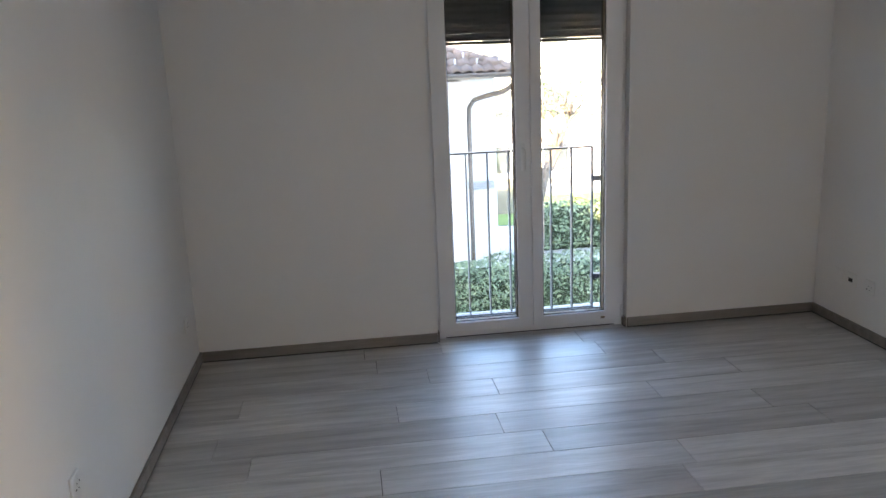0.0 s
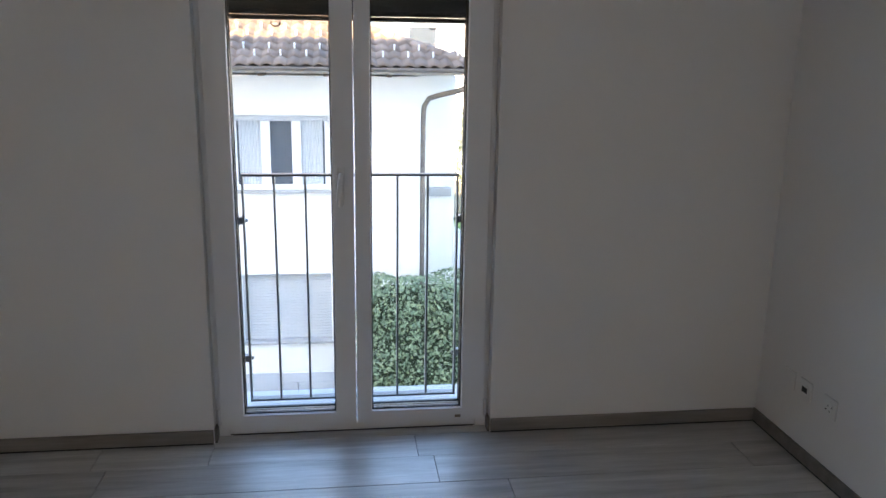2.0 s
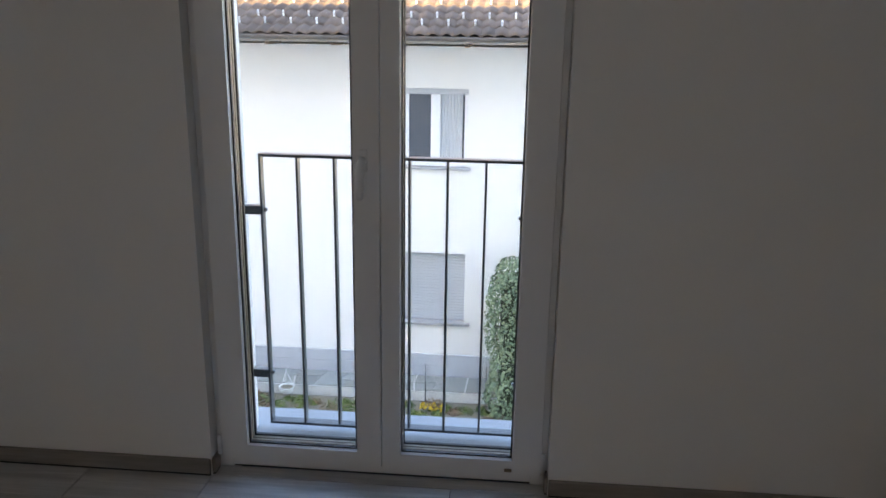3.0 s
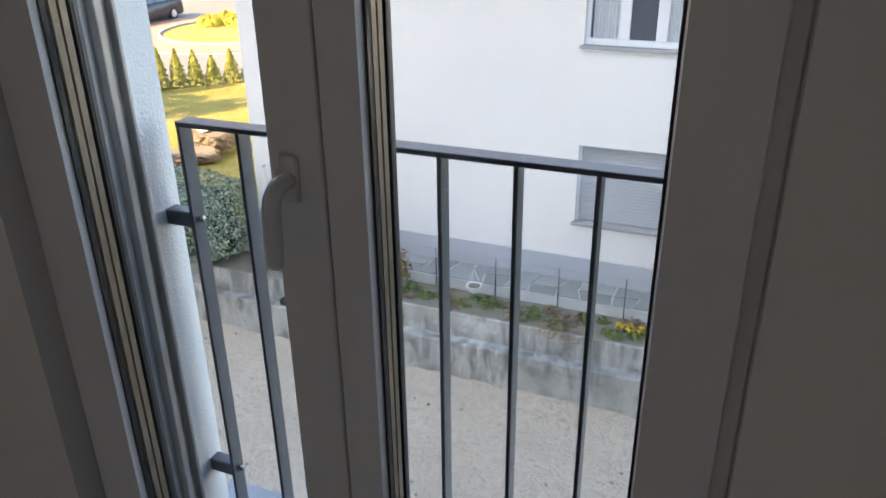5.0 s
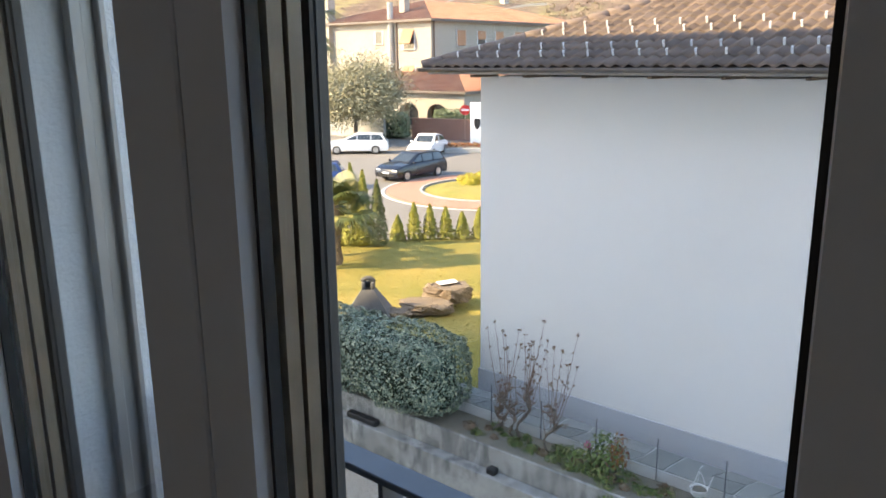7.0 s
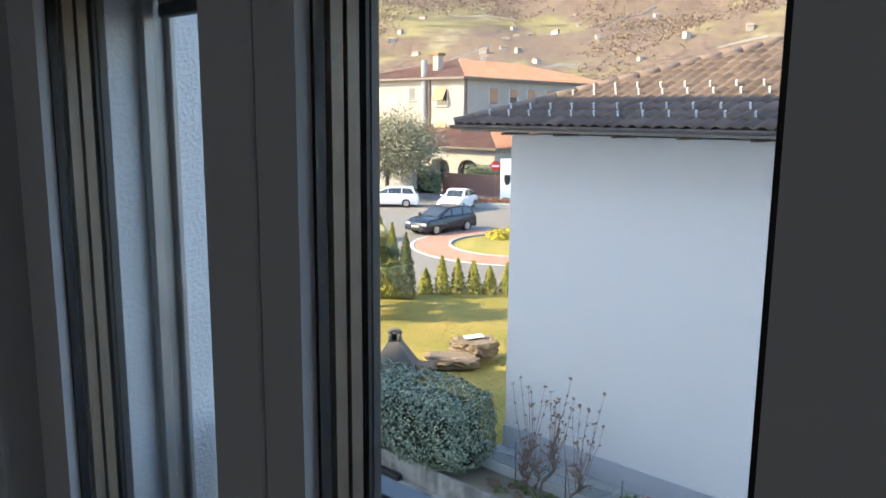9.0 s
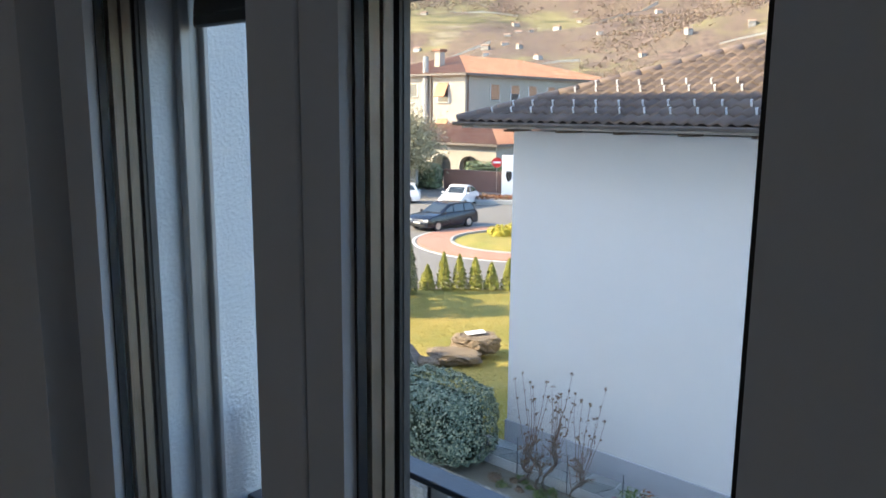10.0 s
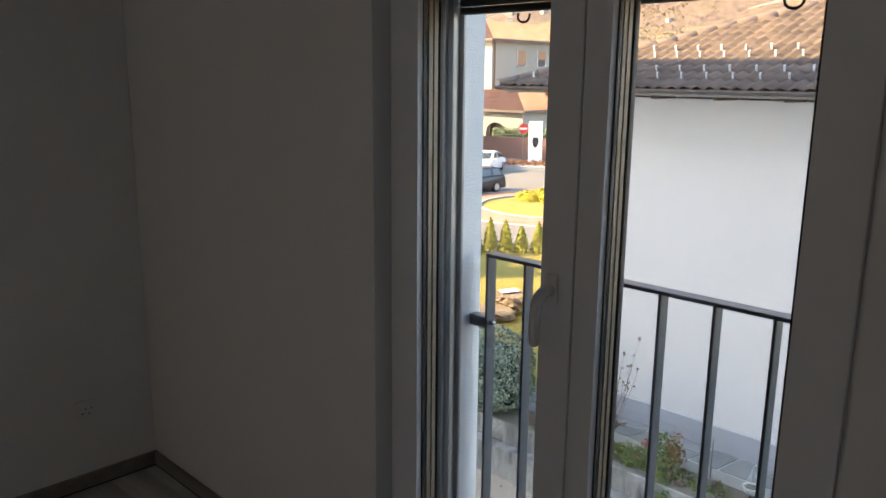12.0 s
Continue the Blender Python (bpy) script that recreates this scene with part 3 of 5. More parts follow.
# ---- plants: helpers ----
def leaf_mesh(name, mat, points, normals, size, aspect=0.55, seed=1, droop=0.0):
    """One small folded leaf at each point, facing roughly along the normal."""
    rng = np.random.default_rng(seed)
    p, nrm = np.asarray(points, float), np.asarray(normals, float)
    n = len(p)
    nrm = nrm + rng.normal(0, 0.55, (n, 3))
    nrm /= np.linalg.norm(nrm, axis=1, keepdims=True) + 1e-9
    side = np.cross(nrm, rng.normal(0, 1, (n, 3)) + (0, 0, 0.01))
    side /= np.linalg.norm(side, axis=1, keepdims=True) + 1e-9
    along = np.cross(nrm, side)
    along[:, 2] -= droop
    s = size * rng.uniform(0.6, 1.25, (n, 1))
    base, tip = p - along * s * 0.5, p + along * s * 0.5
    mid = p + nrm * s * 0.12
    a, b = mid + side * s * aspect * 0.5 - nrm * s * 0.12, mid - side * s * aspect * 0.5 - nrm * s * 0.12
    verts = np.stack([base, a, tip, b], 1).reshape(-1, 3)
    faces = [(4 * i, 4 * i + 1, 4 * i + 2, 4 * i + 3) for i in range(n)]
    me = bpy.data.meshes.new(name)
    me.from_pydata(verts.tolist(), [], faces)
    me.materials.append(mat)
    return me


def child_mesh(name, me, parent):
    ob = new(name, me)
    ob.parent = parent
    return ob


def hedge_points(x0, x1, y0, y1, z0, z1, n, rng, bulge=0.15, round_=0.50):
    """Points on the faces of a rounded, uneven block, with outward normals."""
    pts, nrms = [], []
    sx, sy, sz = (x1 - x0) / 2, (y1 - y0) / 2, (z1 - z0) / 2
    c = np.array([(x0 + x1) / 2, (y0 + y1) / 2, (z0 + z1) / 2])
    areas = np.array([sy * sz, sy * sz, sx * sz, sx * sz, sx * sy])
    which = rng.choice(5, n, p=areas / areas.sum())
    for k in which:
        u, v = rng.uniform(-1, 1, 2)
        q = [(1, u, v), (-1, u, v), (u, 1, v), (u, -1, v), (u, v, 1)][k]
        e = np.array(q) * (sx, sy, sz)
        # round the edges off
        lim = np.array([sx, sy, sz]) - round_
        inner = np.clip(e, -lim, lim)
        d = e - inner
        ln = np.linalg.norm(d)
        nn = d / ln if ln > 1e-6 else np.array([0, 0, 1.0])
        r = min(ln, round_)
        w = noise.noise(Vector((c + e) * 1.7)) * bulge + noise.noise(Vector((c + e) * 5.0)) * bulge * 0.5
        pts.append(c + inner + nn * (r + w - abs(rng.normal(0, 0.035))))
        nrms.append(nn + (0, 0, 0.25))
    return np.array(pts), np.array(nrms)


def hedge(name, label, mat, core_mat, x0, x1, y0, y1, z0, z1, n, size, seed):
    rng = np.random.default_rng(seed)
    h = tagged(empty(name), label, "hedge")
    # solid block whose dark colour stands for the shade behind the leaves
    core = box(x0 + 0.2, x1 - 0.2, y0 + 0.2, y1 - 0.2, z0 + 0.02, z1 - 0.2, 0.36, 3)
    part("branches", core, core_mat, h, "solid dark core, shade behind the leaves put into its colour")
    p, q = hedge_points(x0, x1, y0, y1, z0, z1, n, rng)
    child_mesh("leaves", leaf_mesh("leaves", mat, p, q, size, 0.62, seed), h)
    return h


def clump(name, label, category, mat, x, y, z, rx, ry, rz, n, size, seed, aspect=0.3, group=""):
    """A low plant: leaves in a dome, with a few stalks."""
    rng = np.random.default_rng(seed)
    d = rng.normal(0, 1, (n, 3))
    d[:, 2] = abs(d[:, 2])
    d /= np.linalg.norm(d, axis=1, keepdims=True)
    r = rng.uniform(0.35, 1.0, (n, 1)) ** 0.6
    p = d * r * (rx, ry, rz)
    o = tagged(empty(name, x, y, z), label, category, group)
    bm = bmesh.new()
    for i in range(5):
        a = d[i] * (rx, ry, rz) * 0.7
        add_tube(bm, [(0, 0, -0.02), tuple(a * 0.5), tuple(a)], [0.008, 0.006, 0.003], 5)
    part("stalks", bm, M_TWIG, o)
    child_mesh("leaves", leaf_mesh("leaves", mat, p, d, size, aspect, seed, 0.2), o)
    return o


# ---- ground ----
def near_axis(a, b, fine, coarse):
    return sorted({round(a + fine * i, 3) for i in range(int((b - a) / fine) + 1)} | set(coarse))


GY = 8.98                                             # front of the retaining wall
def dirt(x, y):
    v = Vector((x, y, 0))
    return -5.58 + 0.06 * noise.noise(v * 0.5) + 0.05 * noise.noise(v * 1.7) + 0.03 * noise.noise(v * 5.0)


sheet("ground", M_DIRT, near_axis(-12, 4, 0.12, [-60, -40, -25, -16, 8, 20, 40]), near_axis(0.4, 9.1, 0.12, [0.36]), dirt, label="bare trodden dirt yard below the window")
pebbles = [(random.uniform(-9, 2), random.uniform(3.5, 8.6)) for _ in range(760)]
bm = bmesh.new()
for x, y in pebbles:
    r = 0.006 + 0.034 * random.random() ** 2.5
    got = bmesh.ops.create_icosphere(bm, subdivisions=1, radius=r)
    bmesh.ops.transform(bm, matrix=Matrix.Translation((x, y, dirt(x, y) + r * 0.2)) @ Euler((random.random() * 3, random.random() * 3, 0)).to_matrix().to_4x4() @ Matrix.Diagonal((1, 0.8, 0.6, 1)), verts=got["verts"])
tagged(part("pebbles", bm, per_island(grained("pebble", (0.30, 0.28, 0.25), (0.42, 0.40, 0.36), 3, 0.9, 0.0), 0.5, 1.3)), "scattered small stones and clods on the dirt", kind="stuff")


def lawn_z(x, y):
    far = max(0.0, (y - x) - 22.0)
    return -4.56 - 0.027 * min(far, 20) + 0.03 * noise.noise(Vector((x, y, 0)) * 0.25)


# lawn: strips that run along the road's edge, where y - x = 40
def lawn_part():
    bm = bmesh.new()
    nu, nv = 70, 40
    grid = []
    for i in range(nu + 1):
        u = i / nu
        rowv = []
        for j in range(nv + 1):
            x = -48 + 40.2 * u
            y = 9.9 + (max(9.95, x + 39.7) - 9.9) * j / nv if x > -30 else 9.9 + (x + 52 - 9.9) * j / nv * 0.02
            rowv.append(bm.verts.new((x, y, lawn_z(x, y))))
        grid.append(rowv)
    for i in range(nu):
        for j in range(nv):
            bm.faces.new((grid[i][j], grid[i + 1][j], grid[i + 1][j + 1], grid[i][j + 1]))
    return bm


tagged(part("lawn", lawn_part(), M_LAWN, smooth=True), "sunlit yellow-green winter lawn", kind="structure")
rng = np.random.default_rng(5)
gp = []
while len(gp) < 26000:
    x, y = rng.uniform(-21, -7.9), rng.uniform(10.2, 24)
    if y - x < 39.3:
        gp.append((x, y, lawn_z(x, y) + 0.02))
me = leaf_mesh("lawn_grass", M_GRASS, gp, rng.normal(0, 1, (len(gp), 3)) * (1, 1, 0.2), 0.07, 0.16, 6)
tagged(new("lawn_grass", me), "short grass blades on the lawn", kind="stuff")

sheet("road", M_ASPHALT, [-160, -90, -60, -45, -30, -15, 0, 15, 40, 90], [11.8, 14, 20, 30, 40, 60, 90, 140], lambda x, y: -5.12, label="sunlit asphalt road and forecourt")
sheet("lane", M_KERB, [1.4, 3, 6, 12, 40], [9.2, 12, 20, 30, 45], lambda x, y: -4.48, label="pale paved yard beside the house")

# retaining wall with a ledge, and the planted strip behind it
rw = tagged(empty("retaining_wall", 0, GY, -5.6), "stained grey concrete retaining wall with a ledge", "wall", kind="structure")
part("wall_body", box(-45, 25, 0.0, 0.22, -0.3, 1.02, 0.015), M_CONCRETE, rw)
part("ledge", box(-45, 25, -0.24, -0.002, -0.3, 0.63, 0.015), M_CONCRETE, rw)
tagged(part("planting_strip", box(-45, 25, GY + 0.025, 9.72, -5.6, -4.572, 0.012), M_SOIL), "strip of dry soil along the wall", kind="structure")

# crazy paving along the house
path = tagged(part("pavement", box(-9.0, 1.4, 9.722, 10.36, -5.0, -4.405), M_MORTAR), "path of grey irregular stone slabs with pale joints", kind="structure")


def slab_piece(poly):
    cx, cy = sum(p[0] for p in poly) / len(poly), sum(p[1] for p in poly) / len(poly)
    inner = [(cx + (x - cx) * 0.935, cy + (y - cy) * 0.92) for x, y in poly]
    return cx, cy, prism([(x - cx, y - cy) for x, y in inner], "z", 0.0, 0.014)


random.seed(11)
cols, x = [], -8.95
while x < 1.3:
    cols.append([(min(1.37, x + random.uniform(-0.10, 0.10)), yy + (random.uniform(-0.08, 0.08) if 9.8 < yy < 10.3 else 0)) for yy in (9.73, 10.04, 10.35)])
    x += random.uniform(0.34, 0.62)
for a, b in zip(cols, cols[1:]):
    cells = [[a[0], b[0], b[1], a[1]], [a[1], b[1], b[2], a[2]]]
    if random.random() < 0.35:
        cells = [[a[0], b[0], b[1], b[2], a[2], a[1]]]
    for q in cells:
        cx, cy, bm = slab_piece(q)
        piece("paving_slab", mesh_of(bm, "paving_slab", M_SLAB), path, pose(cx, cy, -4.404))


# ---- the house opposite ----
HX0, HX1, HY, ZE = -7.785, 1.24, 10.4, 1.255
house = tagged(empty("neighbour_house", HX0, HY, -4.4), "pale rendered two-storey house with a brown tiled hip roof", "house")


def at_house(name, bm, mat, parent=None, label="", smooth=False):
    bmesh.ops.translate(bm, verts=bm.verts, vec=-Vector((HX0, HY, -4.4)))
    return part(name, bm, mat, parent or house, label, smooth)


UW, LW = (-1.894, -0.297, -0.68, 0.60), (-1.867, -0.252, -3.405, -2.15)      # x0 x1 z0 z1
bm = bmesh.new()
for x0, x1, z0, z1 in ((HX0, UW[0], -5.0, ZE), (UW[1], HX1, -5.0, ZE), (UW[0], UW[1], UW[3], ZE), (UW[0], UW[1], LW[3], UW[2]), (UW[0], UW[1], -5.0, LW[2]), (UW[0], LW[0], LW[2], LW[3]), (LW[1], UW[1], LW[2], LW[3])):
    if x1 > x0:
        add_box(bm, x0, x1, HY, HY + 0.3, z0, z1)
add_box(bm, HX0, HX0 + 0.3, HY + 0.301, 19.6, -5.0, ZE)
add_box(bm, HX0 + 0.301, 2.03, 19.3, 19.6, -5.0, ZE)
at_house("wall", bm, M_FACADE)
at_house("side_wing", box(HX1 + 0.002, 2.03, HY + 1.1, 19.29, -5.0, ZE), M_FACADE)
at_house("corner_return", box(HX1 - 0.3, HX1, HY + 0.301, HY + 1.2, -5.0, ZE), M_FACADE)
at_house("plinth", box(HX0 - 0.03, HX1 + 0.02, HY - 0.035, HY - 0.001, -4.5, -3.995, 0.006), M_PLINTH, None, "grey painted plinth")
at_house("plinth", box(HX0 - 0.03, HX0 - 0.001, HY, 19.6, -4.7, -3.995, 0.006), M_PLINTH)
at_house("ledge", box(1.42, 1.95, HY + 0.92, HY + 1.09, -0.95, -0.80, 0.01), M_SILL2)


def house_window(x0, x1, z0, z1, closed):
    w = at_house("window", box(x0 + 0.002, x1 - 0.002, HY + 0.13, HY + 0.17, z0, z1), M_PANE2 if not closed else M_SHUT2)
    def put(name, bm, mat, label=""):
        bmesh.ops.translate(bm, verts=bm.verts, vec=-Vector((HX0, HY, -4.4)))
        return part(name, bm, mat, w, label)
    put("sill", box(x0 - 0.05, x1 + 0.06, HY - 0.06, HY + 0.12, z0 - 0.035, z0 + 0.012, 0.004), M_SILL2, "grey stone sill")
    if closed:
        for i in range(int((z1 - z0 - 0.03) / 0.052)):
            z = z0 + 0.02 + 0.052 * i
            put("slat", prism([(HY + 0.117, z), (HY + 0.112, z + 0.024), (HY + 0.117, z + 0.05), (HY + 0.128, z + 0.05), (HY + 0.128, z)], "x", x0 + 0.03, x1 - 0.03), M_SHUT2)
        put("guide", box(x0 + 0.003, x0 + 0.03, HY + 0.085, HY + 0.128, z0 + 0.013, z1), M_PVC)
        put("guide", box(x1 - 0.03, x1 - 0.003, HY + 0.085, HY + 0.128, z0 + 0.013, z1), M_PVC)
        return
    w3 = (x1 - x0 - 0.06) / 3
    # grey slat material puts the shadow under the window head into the box's colour
    put("head_box", box(x0 + 0.003, x1 - 0.003, HY + 0.05, HY + 0.128, z1 - 0.10, z1 - 0.002, 0.004), M_SHUT2)
    put("frame", box(x0 + 0.003, x1 - 0.003, HY + 0.07, HY + 0.128, z0 + 0.013, z0 + 0.10, 0.004), M_PVC)
    for i in range(4):
        xc = x0 + 0.03 + w3 * i
        hw = 0.035 if i in (0, 3) else 0.075
        xa, xb = max(xc - hw, x0 + 0.003), min(xc + hw, x1 - 0.003)
        put("stile", box(xa, xb, HY + 0.075, HY + 0.128, z0 + 0.101, z1 - 0.101, 0.005), M_PVC)
    for i in (0, 2):
        bm = bmesh.new()
        xa, xb = x0 + 0.03 + w3 * i + 0.07, x0 + 0.03 + w3 * (i + 1) - 0.07
        cols = [[bm.verts.new((xa + (xb - xa) * k / 40, HY + 0.118 + 0.006 * math.sin(k * 1.25), z)) for z in (z0 + 0.10, z1 - 0.10)] for k in range(41)]
        for a, b in zip(cols, cols[1:]):
            bm.faces.new((a[0], b[0], b[1], a[1]))
        for a, b in zip(cols, cols[1:]):
            va = [bm.verts.new(v.co + Vector((0, 0.004, 0))) for v in (a[0], b[0], b[1], a[1])]
            bm.faces.new(va[::-1])
        put("curtain", bm, M_CURTAIN, "pale patterned lace curtain")


house_window(*UW, False)
house_window(*LW, True)

# roof: hip roof of pantiles with gutter, rafters and snow guards
EX0, EX1, EY, EZ, SL = -8.48, 2.125, 9.70, 1.42, 0.36
RIDGE = (EX1 - EX0) / 2
roof = at_house("roof", bmesh.new(), M_TILE, None, "brown pantile hip roof")
YM = EY + RIDGE
bm = bmesh.new()
base = [bm.verts.new(p) for p in ((EX0, EY, EZ - 0.03), (EX1, EY, EZ - 0.03), (EX1, EY + 2 * RIDGE, EZ - 0.03), (EX0, EY + 2 * RIDGE, EZ - 0.03))]
apex = bm.verts.new(((EX0 + EX1) / 2, YM, EZ - 0.03 + SL * RIDGE))
for i in range(4):
    bm.faces.new((base[i], base[(i + 1) % 4], apex))
bm.faces.new(base[::-1])
sub = lambda name, bm, mat, label="": at_house(name, bm, mat, roof, label)
sub("underlay", bm, M_WOOD)
sub("soffit", box(EX0 + 0.06, EX1 - 0.06, EY + 0.06, HY + 0.4, EZ - 0.12, EZ - 0.06), M_SOFFIT, "painted timber soffit")
# gutter, half round
gut = bmesh.new()
prof = [(EY - 0.055 + 0.055 * math.cos(a), EZ - 0.02 + 0.06 * math.sin(a)) for a in [math.pi + math.pi * k / 8 for k in range(9)]]
prof += [(y + (0.006 if i < 5 else -0.006) * (i != 4), z + 0.006) for i, (y, z) in reversed(list(enumerate(prof)))]
sub("gutter", prism(prof, "x", EX0 - 0.02, EX1 + 0.05), M_GUTTER, "dark metal gutter")
for i in range(9):
    x = -7.45 + 1.02 * i
    sub("rafter_end", box(x - 0.04, x + 0.04, EY + 0.03, HY, EZ - 0.165, EZ - 0.125, 0.008), M_WOOD)
bm = bmesh.new()
add_tube(bm, [(2.03, EY - 0.055, EZ - 0.07), (2.03, EY - 0.055, EZ - 0.17), (2.0, EY + 0.02, EZ - 0.27), (1.88, EY + 0.22, EZ - 0.36), (1.6, EY + 0.55, EZ - 0.45), (1.42, EY + 0.75, EZ - 0.52), (1.33, HY + 0.06, EZ - 0.66), (1.32, HY + 0.06, EZ - 0.9), (1.32, HY + 0.06, -4.45)], 0.045, 10)
at_house("downpipe", bm, M_GUTTER, None, "dark metal downpipe")

TW, TL, ANG = 0.203, 0.335, math.atan(SL)


def pantile():
    bm = bmesh.new()
    n, rows = 6, []
    for v, lift in ((0.0, 0.034), (TL + 0.05, 0.0)):
        rows.append([bm.verts.new((TW * (k / n - 0.5), v, lift + 0.046 * (0.5 - 0.5 * math.cos(2 * math.pi * k / n)))) for k in range(n + 1)])
    rows.append([bm.verts.new((vt.co.x, 0.0, vt.co.z - 0.042)) for vt in rows[0]])
    for k in range(n):
        bm.faces.new((rows[0][k], rows[0][k + 1], rows[1][k + 1], rows[1][k]))
        bm.faces.new((rows[2][k], rows[2][k + 1], rows[0][k + 1], rows[0][k]))
    return mesh_of(bm, "roof_tile", M_TILE, True)


tile_me, rest = pantile(), bmesh.new()
tilt = Matrix.Rotation(ANG, 4, "X")
guard_me = mesh_of(add_box(box(-0.016, 0.016, -0.01, 0.025, 0.132, 0.138, 0.002), -0.016, 0.016, -0.016, -0.0101, 0.0, 0.138, 0.002), "snow_guard", M_CLIP)
count = 0
home = Vector((HX0, HY, -4.4))
for c in range(17):
    y = EY - 0.02 + c * TL * math.cos(ANG)
    z = EZ + SL * (y - EY)
    inset = max(0.0, y - EY)
    k0, k1 = math.ceil((EX0 + inset) / TW), math.floor((EX1 - inset) / TW)
    for k in range(k0, k1 + 1):
        m = Matrix.Translation(Vector((k * TW, y, z + random.uniform(-0.003, 0.003))) - home) @ tilt
        if count < 300:
            piece("roof_tile", tile_me, roof, m)
            count += 1
        else:
            n0 = len(rest.verts)
            rest.from_mesh(tile_me)
            rest.verts.ensure_lookup_table()
            bmesh.ops.transform(rest, matrix=m, verts=rest.verts[n0:])
        if c in (1, 2, 4, 5) and (k + c) % 2 == 0:
            piece("snow_guard", guard_me, roof, m)
tagged(part("upper_tiles", rest, M_TILE, roof, "", True), kind="stuff")
# ridge caps down the two front hips
cap = mesh_of(add_tube(bmesh.new(), [(0, 0, 0), (0, 0, 0.40)], [0.10, 0.085], 10), "hip_tile", M_TILE, True)
for x_end, sx in ((EX0, 1), (EX1, -1)):
    way = Vector((sx, 1, SL)).normalized()
    for i in range(21):
        p = Vector((x_end, EY, EZ + 0.01)) + way * (0.36 * i)
        piece("hip_tile", cap, roof, Matrix.Translation(p - home) @ way.to_track_quat("Z", "Y").to_matrix().to_4x4())

# ---- fence, hedges and strip in front of the house ----
fence = tagged(empty("chain_link_fence", 0, 9.70, -4.42), "low galvanised chain-link fence along the path", "fence")
for x in [-7.0 + 1.02 * i for i in range(9)]:
    part("post", add_cyl(bmesh.new(), (x, 0, -0.15), (x, 0, 0.53), 0.009, n=8), M_STEEL, fence, "", True)
part("top_wire", add_tube(bmesh.new(), [(-7.0, 0, 0.53), (-3, 0, 0.52), (1.16, 0, 0.53)], 0.003, 5), M_WIRE, fence)
bm = bmesh.new()
x = -7.5
while x < 1.15:
    for s in (1, -1):
        a, b = (x, 0.0, 0.0) if s > 0 else (x, 0.003, 0.52), (x + 0.52, 0.0, 0.52) if s > 0 else (x + 0.52, 0.003, 0.0)
        if a[0] >= -7.0 and b[0] <= 1.16:
            add_cyl(bm, a, b, 0.0011, n=3, caps=False)
    x += 0.052
tagged(part("wire_mesh", bm, M_WIRE, fence), kind="stuff")

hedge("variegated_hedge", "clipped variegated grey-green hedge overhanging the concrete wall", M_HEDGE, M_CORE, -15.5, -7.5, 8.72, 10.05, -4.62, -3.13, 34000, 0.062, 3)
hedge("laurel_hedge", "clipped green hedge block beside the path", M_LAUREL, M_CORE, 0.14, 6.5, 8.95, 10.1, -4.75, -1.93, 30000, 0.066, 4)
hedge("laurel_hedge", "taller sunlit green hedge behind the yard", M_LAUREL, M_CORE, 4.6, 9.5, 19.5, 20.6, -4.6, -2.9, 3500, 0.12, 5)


tagged(part("yard_lawn", prism([(4.2, 24.2), (14, 22.0), (14, 30.0), (2.6, 30.0)], "z", -4.60, -4.455), M_GREEN), "sunlit green lawn at the back of the yard", kind="structure")
tagged(part("yard_wall", box(2.4, 6.6, 26.2, 26.45, -4.7, -3.05, 0.02), M_SOIL), "low brown rendered wall at the end of the yard", "wall", kind="structure")


